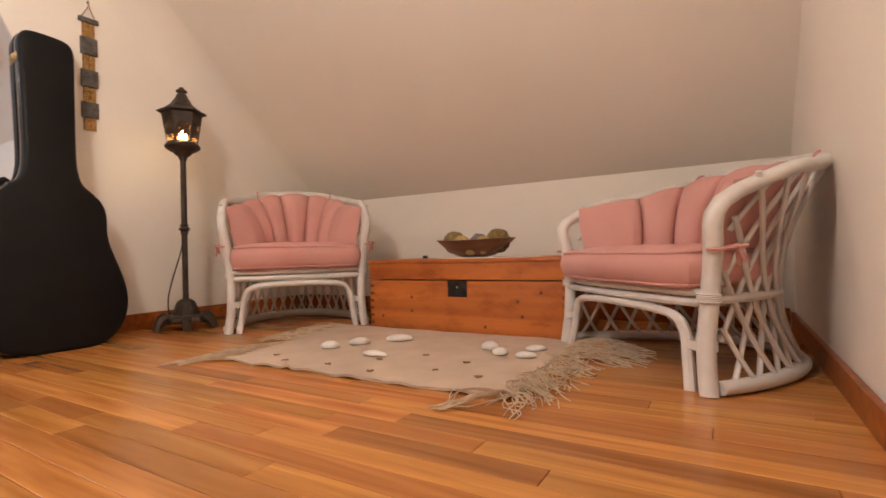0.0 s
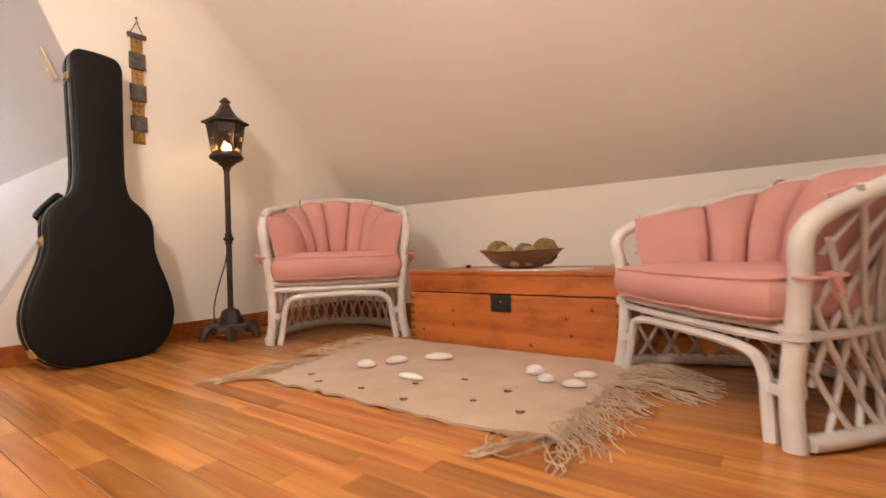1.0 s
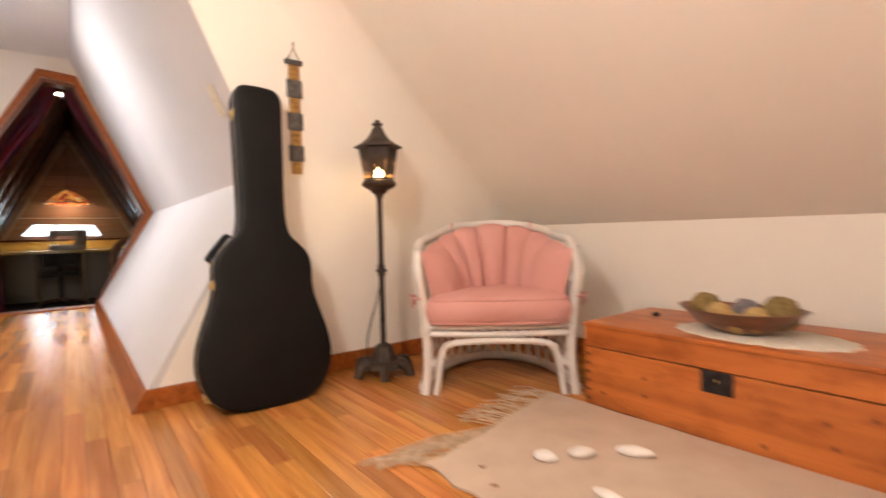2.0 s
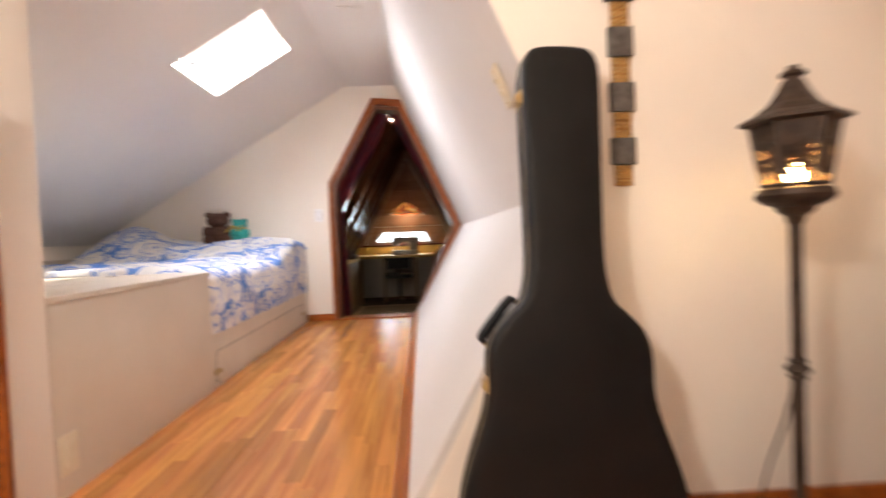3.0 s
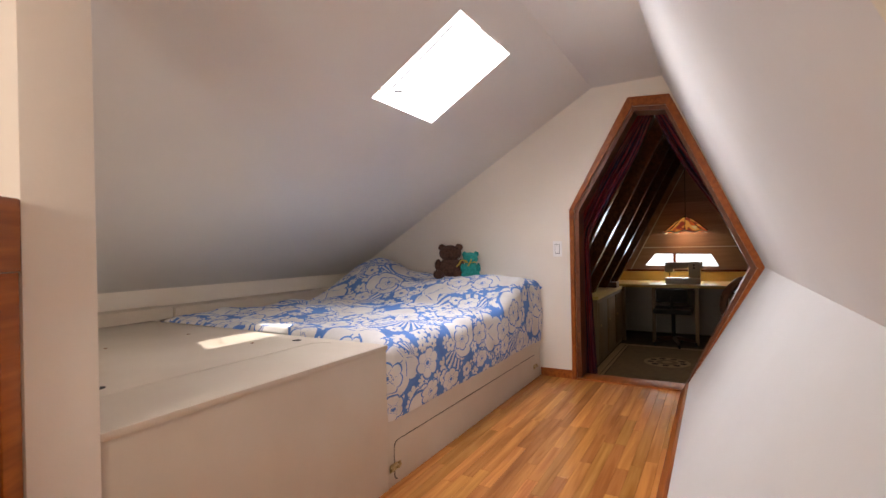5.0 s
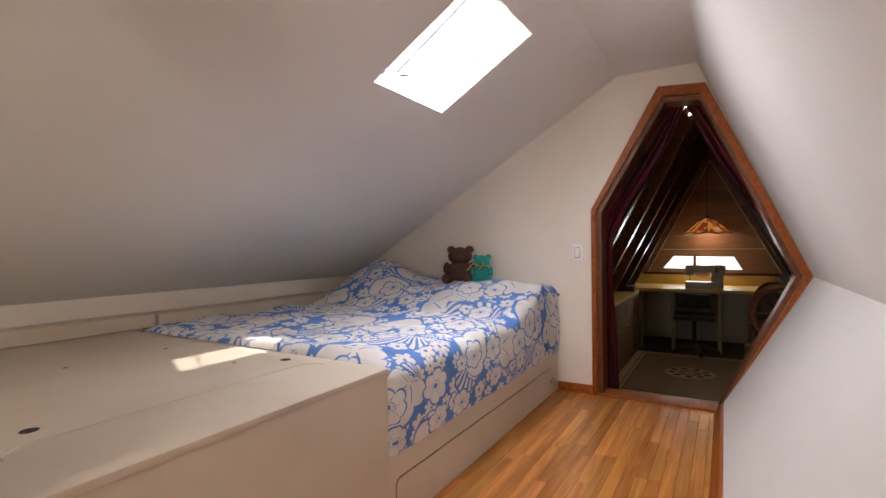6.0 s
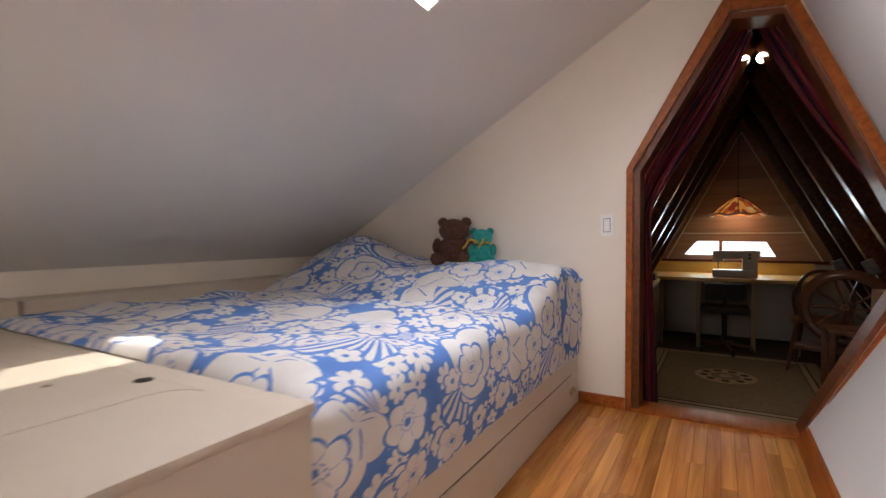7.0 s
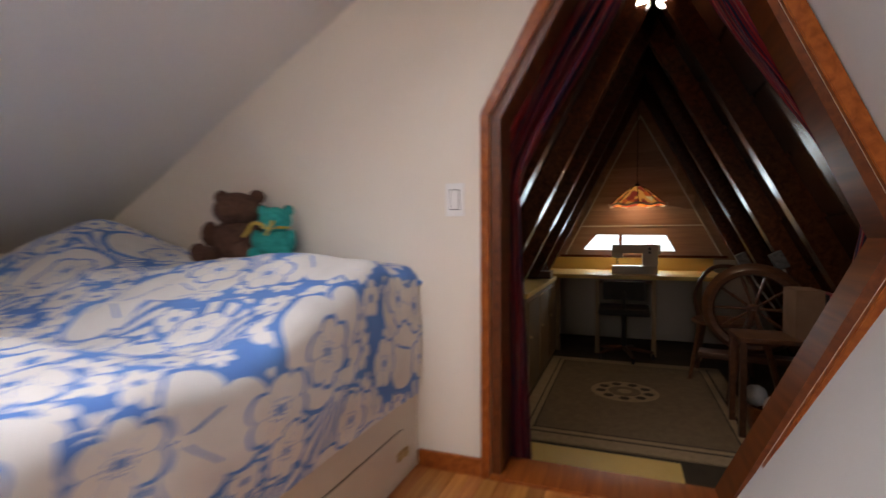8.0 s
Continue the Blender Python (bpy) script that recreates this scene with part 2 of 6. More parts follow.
def blossom(m, uv, scale, offset, petals, size, deep, fan=0.0):
    """Scattered blossoms: how far out each point lies in its blossom (1 on the edge), and the angle round it."""
    mp = node(m, "ShaderNodeMapping")
    mp.inputs["Scale"].default_value = (scale, scale, 1)
    mp.inputs["Location"].default_value = offset
    m.node_tree.links.new(uv, mp.inputs[0])
    v = node(m, "ShaderNodeTexVoronoi", Scale=1.0, Randomness=0.66)
    v.voronoi_dimensions = "2D"
    wire(m, mp, 0, v, "Vector")
    sub = m.node_tree.nodes.new("ShaderNodeVectorMath")
    sub.operation = "SUBTRACT"
    wire(m, mp, 0, sub, 0)
    wire(m, v, "Position", sub, 1)
    sep = m.node_tree.nodes.new("ShaderNodeSeparateXYZ")
    wire(m, sub, 0, sep, 0)
    col = m.node_tree.nodes.new("ShaderNodeSeparateColor")
    wire(m, v, "Color", col, 0)
    angle = math_node(m, "ADD", math_node(m, "ARCTAN2", sep.outputs[1], sep.outputs[0]), math_node(m, "MULTIPLY", col.outputs[0], 6.283))
    lobe = math_node(m, "POWER", math_node(m, "ABSOLUTE", math_node(m, "COSINE", math_node(m, "MULTIPLY", angle, petals / 2))), 0.5)
    rad = math_node(m, "ADD", math_node(m, "MULTIPLY", lobe, deep * size), (1 - deep) * size)
    rad = math_node(m, "MULTIPLY", rad, math_node(m, "ADD", math_node(m, "MULTIPLY", col.outputs[1], 0.3), 0.8))
    if fan:
        open_ = math_node(m, "POWER", math_node(m, "ADD", math_node(m, "MULTIPLY", math_node(m, "COSINE", angle), 0.5), 0.5), fan)
        rad = math_node(m, "ADD", math_node(m, "MULTIPLY", rad, open_), 0.001)
    return math_node(m, "DIVIDE", v.outputs["Distance"], rad), angle


def both(m, a, b):
    return math_node(m, "MULTIPLY", a, b)


def between(m, value, low, high):
    return both(m, math_node(m, "GREATER_THAN", value, low), math_node(m, "LESS_THAN", value, high))


def laid_over(m, under, share, halo, holes):
    """White inside the blossom but for its drawn holes, with a rim of ground colour that parts it from what lies under."""
    clear = both(m, under, math_node(m, "GREATER_THAN", share, halo))
    body = both(m, math_node(m, "LESS_THAN", share, 1.0), math_node(m, "SUBTRACT", 1.0, holes))
    return math_node(m, "MAXIMUM", clear, body)


def petal_lines(m, angle, share, petals, width, low, high):
    line = math_node(m, "LESS_THAN", both(m, math_node(m, "ABSOLUTE", math_node(m, "COSINE", math_node(m, "MULTIPLY", angle, petals / 2))), share), width)
    return both(m, line, between(m, share, low, high))


def floral(name):
    """Cornflower blue cotton with a dense print of white blossoms, daisies and fanned leaves."""
    m = material(name, (0.1, 0.22, 0.6), 0.85)
    tc = m.node_tree.nodes.new("ShaderNodeUVMap")
    warp = node(m, "ShaderNodeTexNoise", Scale=6.0, Detail=2.0)
    wire(m, tc, 0, warp, "Vector")
    add = m.node_tree.nodes.new("ShaderNodeVectorMath")
    add.operation = "MULTIPLY_ADD"
    wire(m, warp, "Color", add, 0)
    add.inputs[1].default_value = (0.035, 0.035, 0.0)
    wire(m, tc, 0, add, 2)
    uv = add.outputs[0]
    # small daisies lie lowest, then pale feathered leaves, buds, fans and the large blossoms
    daisy, da = blossom(m, uv, 9.5, (1.7, 5.3, 0), 7, 0.46, 0.60)
    mask = both(m, math_node(m, "LESS_THAN", daisy, 1.0), math_node(m, "GREATER_THAN", daisy, 0.2))
    feather, fa = blossom(m, uv, 2.6, (9.1, 3.7, 0), 3, 0.60, 0.20, 1.5)
    stripes = math_node(m, "LESS_THAN", math_node(m, "SINE", math_node(m, "MULTIPLY", fa, 26.0)), -0.1)
    mask = laid_over(m, mask, feather, 1.08, both(m, stripes, math_node(m, "GREATER_THAN", feather, 0.15)))
    bud, ba = blossom(m, uv, 5.2, (7.7, 2.3, 0), 5, 0.28, 0.40)
    mask = laid_over(m, mask, bud, 1.18, math_node(m, "LESS_THAN", bud, 0.26))
    fan, na = blossom(m, uv, 2.7, (4.2, 1.7, 0), 4, 0.62, 0.34, 0.8)
    mask = laid_over(m, mask, fan, 1.10, both(m, petal_lines(m, na, fan, 5, 0.045, 0.12, 0.62), math_node(m, "GREATER_THAN", fan, 0.1)))
    big, ga = blossom(m, uv, 3.7, (0.3, 0.1, 0), 6, 0.285, 0.30)
    heart = math_node(m, "MAXIMUM", math_node(m, "LESS_THAN", big, 0.17), both(m, between(m, big, 0.29, 0.34), math_node(m, "GREATER_THAN", math_node(m, "SINE", math_node(m, "MULTIPLY", ga, 12.0)), -0.4)))
    mask = laid_over(m, mask, big, 1.13, math_node(m, "MAXIMUM", heart, petal_lines(m, ga, big, 6, 0.035, 0.40, 0.86)))
    shade = node(m, "ShaderNodeTexNoise", Scale=7.0, Detail=4.0)
    wire(m, tc, 0, shade, "Vector")
    blue = ramp(m, [(0.3, (0.080, 0.190, 0.52)), (0.7, (0.130, 0.285, 0.67))], shade, 0)
    pale = ramp(m, [(0.3, (0.64, 0.62, 0.60)), (0.7, (0.78, 0.765, 0.74))], shade, 0)
    mix = node(m, "ShaderNodeMixRGB")
    m.node_tree.links.new(mask, mix.inputs[0])
    wire(m, blue, 0, mix, 1)
    wire(m, pale, 0, mix, 2)
    wire(m, mix, 0, bsdf(m), "Base Color")
    weave = node(m, "ShaderNodeTexNoise", Scale=400.0, Detail=2.0)
    wire(m, tc, 0, weave, "Vector")
    bump(m, weave, 0, 0.2, 0.002)
    return m


FLORAL = floral("floral_cotton")
FARFLOOR = speckled("dark_carpet", (0.035, 0.024, 0.015), (0.065, 0.045, 0.028), (5, 5, 5), 0.95, 0.4)

# ---- mesh helpers ----


def finish(name, bm, mat, smooth=True):
    bmesh.ops.recalc_face_normals(bm, faces=bm.faces)
    me = bpy.data.meshes.new(name)
    bm.to_mesh(me)
    bm.free()
    me.materials.append(mat)
    if smooth:
        me.polygons.foreach_set("use_smooth", [True] * len(me.polygons))
        me.set_sharp_from_angle(angle=radians(38))
    return me


def part(name, bm, mat, parent=None, label="", smooth=True):
    ob = new(name, finish(name, bm, mat, smooth))
    if parent:
        ob.parent = parent
    if label:
        ob["label"] = label
    return ob


def add_box(bm, x0, x1, y0, y1, z0, z1, bevel=0.0, m=None):
    tmp = bmesh.new()
    bmesh.ops.create_cube(tmp, size=1)
    for v in tmp.verts:
        v.co = Vector((x0 + (v.co.x + 0.5) * (x1 - x0), y0 + (v.co.y + 0.5) * (y1 - y0), z0 + (v.co.z + 0.5) * (z1 - z0)))
    if bevel:
        bmesh.ops.bevel(tmp, geom=tmp.edges[:], offset=bevel, segments=2, affect="EDGES", profile=0.7)
    return merge(bm, tmp, m)


def merge(bm, tmp, m=None):
    if m:
        tmp.transform(m)
    me = bpy.data.meshes.new("tmp")
    tmp.to_mesh(me)
    tmp.free()
    bm.from_mesh(me)
    bpy.data.meshes.remove(me)
    return bm


def tube_into(bm, pts, radius, sides=8, closed=False, flat=1.0):
    """Sweep a round section along points; radius may be a number or one per point."""
    pts = [Vector(p) for p in pts]
    n = len(pts)
    radii = radius if isinstance(radius, (list, tuple)) else [radius] * n
    rings, ref = [], None
    for k, p in enumerate(pts):
        if closed:
            d = pts[(k + 1) % n] - pts[k - 1]
        else:
            d = pts[min(k + 1, n - 1)] - pts[max(k - 1, 0)]
        d.normalize()
        if ref is None:
            ref = d.orthogonal().normalized()
        ref = (ref - d * ref.dot(d)).normalized()
        side = d.cross(ref)
        rings.append([bm.verts.new(p + (ref * math.cos(2 * math.pi * s / sides) * flat + side * math.sin(2 * math.pi * s / sides)) * radii[k]) for s in range(sides)])
    for k in range(n if closed else n - 1):
        r0, r1 = rings[k], rings[(k + 1) % n]
        for s in range(sides):
            bm.faces.new((r0[s], r0[(s + 1) % sides], r1[(s + 1) % sides], r1[s]))
    if not closed:
        bm.faces.new(rings[0][::-1])
        bm.faces.new(rings[-1])
    return bm


def tube(pts, radius, sides=8, closed=False, flat=1.0):
    return tube_into(bmesh.new(), pts, radius, sides, closed, flat)


def lathe(profile, sides=24, m=None, bm=None):
    """Turn a profile of (radius, height) pairs about the z axis."""
    tmp = bmesh.new()
    rings = []
    for r, z in profile:
        if r < 1e-5:
            rings.append([tmp.verts.new((0, 0, z))])
        else:
            rings.append([tmp.verts.new((r * math.cos(2 * math.pi * s / sides), r * math.sin(2 * math.pi * s / sides), z)) for s in range(sides)])
    for a, b in zip(rings, rings[1:]):
        for s in range(sides):
            j = (s + 1) % sides
            if len(a) == 1 and len(b) > 1:
                tmp.faces.new((a[0], b[s], b[j]))
            elif len(b) == 1 and len(a) > 1:
                tmp.faces.new((a[s], b[0], a[j]))
            elif len(a) > 1:
                tmp.faces.new((a[s], b[s], b[j], a[j]))
    return merge(bm or bmesh.new(), tmp, m)


def spline(pts, n):
    """n points on a smooth line through pts."""
    pts = [Vector(p) for p in pts]
    out = []
    for k in range(n):
        u = k / (n - 1) * (len(pts) - 1)
        i = min(int(u), len(pts) - 2)
        f = u - i
        p0, p1, p2, p3 = pts[max(i - 1, 0)], pts[i], pts[i + 1], pts[min(i + 2, len(pts) - 1)]
        out.append(0.5 * (2 * p1 + (p2 - p0) * f + (2 * p0 - 5 * p1 + 4 * p2 - p3) * f * f + (3 * p1 - p0 - 3 * p2 + p3) * f ** 3))
    return out


def box(x0, x1, y0, y1, z0, z1, bevel=0.0, m=None):
    return add_box(bmesh.new(), x0, x1, y0, y1, z0, z1, bevel, m)


def add_prism(bm, outline, axis, a, b):
    """Extrude a closed outline (pairs) along an axis from a to b."""
    def at(p, q):
        return {0: (q, p[0], p[1]), 1: (p[0], q, p[1]), 2: (p[0], p[1], q)}[axis]
    lo = [bm.verts.new(at(p, a)) for p in outline]
    hi = [bm.verts.new(at(p, b)) for p in outline]
    n = len(outline)
    bm.faces.new(lo)
    bm.faces.new(hi[::-1])
    for k in range(n):
        bm.faces.new((lo[k], hi[k], hi[(k + 1) % n], lo[(k + 1) % n]))
    return bm


def prism(outline, axis, a, b):
    return add_prism(bmesh.new(), outline, axis, a, b)


def structure(name, bm, mat, label, category, smooth=False):
    return tagged(part(name, bm, mat, None, "", smooth), label, category, "", "structure")


def empty(name, m, label, category, group=""):
    ob = new(name)
    ob.matrix_world = m
    return tagged(ob, label, category, group)


# ---- the place: knee-walled attic; x along the passage, y across it ----
END, GW, RIGHT = -5.39, -2.21, 0.105      # end wall, guitar wall, right wall of the alcove
KNEE, KNEE_TOP = 2.08, 0.58              # knee wall of the alcove
BEDKNEE, BEDKNEE_TOP = -2.30, 0.745      # knee wall behind the bed
FLAT = 2.055                             # flat strip of ceiling
SL0, SL1 = -0.11, 0.335                  # its two edges
CREASE_Y, CREASE_Z, RFOOT = 0.882, 0.80, 0.43
FRONT = -0.515                           # front of bed box and cupboard
T = 0.1
slope_l = (FLAT - BEDKNEE_TOP) / (SL0 - BEDKNEE)
slope_a = 0.92
ALC_Y = KNEE - (FLAT - KNEE_TOP) / slope_a

# door polygon on the end wall
DOOR = [(-0.248, 0.0), (-0.248, 1.203), (0.16, 1.882), (0.36, 1.862), (0.842, 0.795), (0.44, 0.0)]
DOOR_OUT = [(-0.278, 0.0), (-0.278, 1.211), (0.13, 1.945), (0.385, 1.925), (0.885, 0.795), (0.48, 0.0)]


def ring_wall(bm, inner, outer, axis_x0, axis_x1):
    """A wall between an outer outline and a hole with the same number of corners."""
    rows = []
    for x in (axis_x0, axis_x1):
        rows.append(([bm.verts.new((x, *p)) for p in inner], [bm.verts.new((x, *p)) for p in outer]))
    n = len(inner)
    for k in range(n):
        j = (k + 1) % n
        (i0, o0), (i1, o1) = rows
        bm.faces.new((i0[k], i0[j], o0[j], o0[k]))
        bm.faces.new((i1[k], o1[k], o1[j], i1[j]))
        bm.faces.new((i0[k], i1[k], i1[j], i0[j]))
        bm.faces.new((o0[k], o0[j], o1[j], o1[k]))
    return bm


structure("wall_end", ring_wall(bmesh.new(), DOOR, [(-2.6, -0.35), (-2.6, 1.9), (-0.3, 3.0), (0.7, 3.0), (1.6, 0.8), (1.2, -0.35)], END - 0.14, END),
          WALL, "cream painted end wall with a six-sided doorway", "wall")
structure("wall_bed_knee", box(END, RIGHT + T, BEDKNEE - T, BEDKNEE, -1.3, 1.2), WALL, "low cream knee wall behind the bed", "wall")


def slab(pts, thick, name, label):
    """A sloping panel from four corners, thickened away from the room (upwards)."""
    bm = bmesh.new()
    lo = [bm.verts.new(p) for p in pts]
    n = (Vector(pts[1]) - Vector(pts[0])).cross(Vector(pts[2]) - Vector(pts[0])).normalized()
    if n.z < 0:
        n = -n
    hi = [bm.verts.new(Vector(p) + n * thick) for p in pts]
    bm.faces.new(lo)
    bm.faces.new(hi[::-1])
    for k in range(len(pts)):
        j = (k + 1) % len(pts)
        bm.faces.new((lo[k], hi[k], hi[j], lo[j]))
    return structure(name, bm, CEIL, label, "ceiling")


# sloping ceiling over the bed with the roof window's hole
SKX0, SKX1 = -4.285, -3.74
SKY0, SKY1 = -0.76, -0.28


def slz(y):
    return BEDKNEE_TOP + slope_l * (y - BEDKNEE)


bm = bmesh.new()
xs, ys = [END - 0.1, SKX0, SKX1, RIGHT + T], [BEDKNEE - 0.08, SKY0, SKY1, SL0]
nrm = Vector((0, -slope_l, 1)).normalized() * 0.16
grid = {}
for a, x in enumerate(xs):
    for b, y in enumerate(ys):
        grid[a, b] = bm.verts.new((x, y, slz(y)))
        grid[a, b, 1] = bm.verts.new(Vector((x, y, slz(y))) + nrm)
for a in range(3):
    for b in range(3):
        if (a, b) == (1, 1):
            continue
        bm.faces.new((grid[a, b], grid[a + 1, b], grid[a + 1, b + 1], grid[a, b + 1]))
        bm.faces.new((grid[a, b, 1], grid[a, b + 1, 1], grid[a + 1, b + 1, 1], grid[a + 1, b, 1]))
for (a, b), (c, d) in (((1, 1), (2, 1)), ((2, 1), (2, 2)), ((2, 2), (1, 2)), ((1, 2), (1, 1))):
    bm.faces.new((grid[a, b], grid[c, d], grid[c, d, 1], grid[a, b, 1]))
structure("ceiling_slope", bm, CEIL, "white sloping ceiling with a roof window opening", "ceiling")
structure("ceiling_flat", box(END - 0.1, RIGHT + T, SL0 - 0.001, ALC_Y + 0.05, FLAT, FLAT + 0.12), CEIL, "flat white strip of ceiling under the ridge", "ceiling")

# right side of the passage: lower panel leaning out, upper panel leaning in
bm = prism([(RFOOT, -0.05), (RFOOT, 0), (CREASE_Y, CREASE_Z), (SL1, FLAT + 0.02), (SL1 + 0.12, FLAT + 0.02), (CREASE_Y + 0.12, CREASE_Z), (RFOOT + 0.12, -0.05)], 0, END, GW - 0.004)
structure("wall_passage", bm, PASSAGE, "folded passage wall, white dimmed to grey, lower panel leaning out and upper leaning in", "wall")
bm = prism([(RFOOT + 0.004, -0.05), (CREASE_Y + 0.003, CREASE_Z), (SL1 + 0.004, FLAT + 0.02), (ALC_Y + 0.06, FLAT + 0.06), (KNEE + T, KNEE_TOP + 0.02), (KNEE + T, -0.05)], 0, GW - 0.07, GW)
structure("wall_guitar", bm, WALL, "cream wall behind the guitar case and floor lamp", "wall")
structure("wall_knee", box(GW - 0.02, RIGHT + T, KNEE, KNEE + T, -0.1, 0.9), WALL, "low cream knee wall of the alcove", "wall")
structure("wall_right", box(RIGHT, RIGHT + T, BEDKNEE, KNEE + T, -1.3, 2.3), WALL, "plain cream wall at the end of the alcove", "wall")
slab([(GW - 0.05, KNEE + 0.05, KNEE_TOP - 0.05 * slope_a), (RIGHT + T, KNEE + 0.05, KNEE_TOP - 0.05 * slope_a), (RIGHT + T, ALC_Y, FLAT), (GW - 0.05, ALC_Y, FLAT)], 0.12, "ceiling_alcove", "cream sloping ceiling of the alcove").data.materials[0] = WALL

# plastered cove where the wall behind the lamp meets the slope
COVE = 0.16
n2 = Vector((0, -slope_a, -1)).normalized()
rows = []
for k in range(13):
    a = radians(90 * k / 12)
    off = Vector((COVE, 0, 0)) + n2 * COVE - Vector((1, 0, 0)) * (COVE + 0.001) * math.cos(a) - n2 * (COVE + 0.001) * math.sin(a)
    rows.append([Vector((GW, KNEE + 0.02, KNEE_TOP - 0.02 * slope_a)) + off, Vector((GW, ALC_Y - 0.02, FLAT + 0.02 * slope_a)) + off])
bm = bmesh.new()
near = [[bm.verts.new(p) for p in row] for row in rows]
for k in range(12):
    bm.faces.new((near[k][0], near[k + 1][0], near[k + 1][1], near[k][1]))
corner = [bm.verts.new(rows[0][j] - Vector((0.02, 0, 0)) - n2 * (COVE + 0.02)) for j in (0, 1)]
for j in (0, 1):
    bm.faces.new([near[k][j] for k in range(13)] + [corner[j]])
bm.faces.new((near[0][0], near[0][1], corner[1], corner[0]))
bm.faces.new((near[12][0], near[12][1], corner[1], corner[0]))
structure("ceiling_cove", bm, WALL, "rounded plaster cove between wall and sloping ceiling", "ceiling", True)

# ---- floor, cupboard, bed, post ----
floor = structure("floor", box(END - 0.02, RIGHT + T, FRONT - 0.02, KNEE + T, -0.12, -0.014), DARKHOLE, "honey oak strip floor with varied boards", "floor")
structure("stairwell_floor", box(-2.5, RIGHT + T, BEDKNEE - T, FRONT - 0.02, -1.4, -1.3), CABINET, "floor of the open stairwell", "floor")
structure("wall_stairwell", box(-2.49, RIGHT + T, FRONT - 0.06, FRONT - 0.02, -1.3, -0.02), CABINET, "plain wall under the stairwell edge", "wall")

# casing round the six-sided doorway
door = tagged(new("door_1"), "six-sided doorway cased in orange-stained fir", "doorway", "", "structure")
for k in range(5):
    a0, a1, b0, b1 = DOOR[k], DOOR[k + 1], DOOR_OUT[k], DOOR_OUT[k + 1]
    bm = prism([a0, a1, b1, b0], 0, END - 0.002, END + 0.022)
    bmesh.ops.bevel(bm, geom=bm.edges[:], offset=0.003, segments=2, affect="EDGES")
    part("casing", bm, TRIM, door)
    inn = [(p[0] + (0.28 - p[0]) * 0.06, p[1] + (0.9 - p[1]) * (0.03 if p[1] > 0.05 else 0)) for p in (a0, a1)]
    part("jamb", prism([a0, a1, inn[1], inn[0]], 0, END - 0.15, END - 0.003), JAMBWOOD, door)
part("threshold", box(END - 0.15, END + 0.02, DOOR[0][0], DOOR[5][0] + 0.02, -0.03, 0.012, 0.004), TRIM, door)


def baseboard(name, x0, x1, y0, y1, h=0.068):
    bm = box(x0, x1, y0, y1, 0.0, h, 0.004)
    return structure(name, bm, TRIM, "orange-stained wood baseboard", "baseboard", True)


baseboard("baseboard_1", END, END + 0.014, FRONT + 0.003, DOOR_OUT[0][0] - 0.003, 0.06)
baseboard("baseboard_2", GW + 0.001, GW + 0.015, RFOOT + 0.03, KNEE - 0.016)
baseboard("baseboard_3", GW + 0.016, RIGHT - 0.016, KNEE - 0.014, KNEE - 0.001)
baseboard("baseboard_4", RIGHT - 0.014, RIGHT - 0.001, -0.4, KNEE - 0.001, 0.054)
lean = (CREASE_Y - RFOOT) / CREASE_Z
bm = prism([(RFOOT - 0.014, 0.0), (RFOOT + lean * 0.06 - 0.014, 0.06), (RFOOT + lean * 0.06, 0.06), (RFOOT, 0.0)], 0, END + 0.024, GW + 0.014)
structure("baseboard_5", bm, TRIM, "orange-stained wood baseboard along the leaning wall", "baseboard")
bm = prism([(RFOOT - 0.012, 0.0), (RFOOT + lean * 0.068 - 0.012, 0.068), (RFOOT + 0.05, 0.068), (RFOOT + 0.05, 0.0)], 0, GW + 0.001, GW + 0.016)
structure("baseboard_6", bm, TRIM, "orange-stained baseboard return at the wall corner", "baseboard")

# cupboard built in at the foot of the bed
CUPZ = 0.577
cup = empty("built_in_cupboard", pose(-3.0, FRONT, 0), "cream-painted built-in cupboard with a lift-up top", "cupboard")


def at(bm, ob):
    bm.transform(ob.matrix_world.inverted())
    return bm


part("front_panel", at(box(-3.482, -2.468, FRONT - 0.02, FRONT, 0.0, CUPZ - 0.02, 0.002), cup), CABINET, cup)
part("end_panel", at(box(-2.488, -2.468, BEDKNEE, FRONT - 0.021, -1.3, CUPZ - 0.02), cup), CABINET, cup)
part("bed_side_panel", at(box(-3.482, -3.462, BEDKNEE, FRONT - 0.021, 0.0, CUPZ - 0.02), cup), CABINET, cup)
part("top_board", at(box(-3.486, -2.466, -2.28, FRONT + 0.006, CUPZ - 0.02, CUPZ - 0.001, 0.005), cup), CABINET, cup)


def lid_outline(grow):
    """A plate with rounded front corners, seen from above."""
    pts = [(-2.55 + grow, -1.55), (-3.42 - grow, -1.55)]
    for cx, a0 in ((-3.35, 180), (-2.62, 270)):
        for k in range(9):
            a = radians(a0 + 11.25 * k)
            pts.append((cx + (0.07 + grow) * math.cos(a), -0.745 + (0.07 + grow) * math.sin(a)))
    return pts


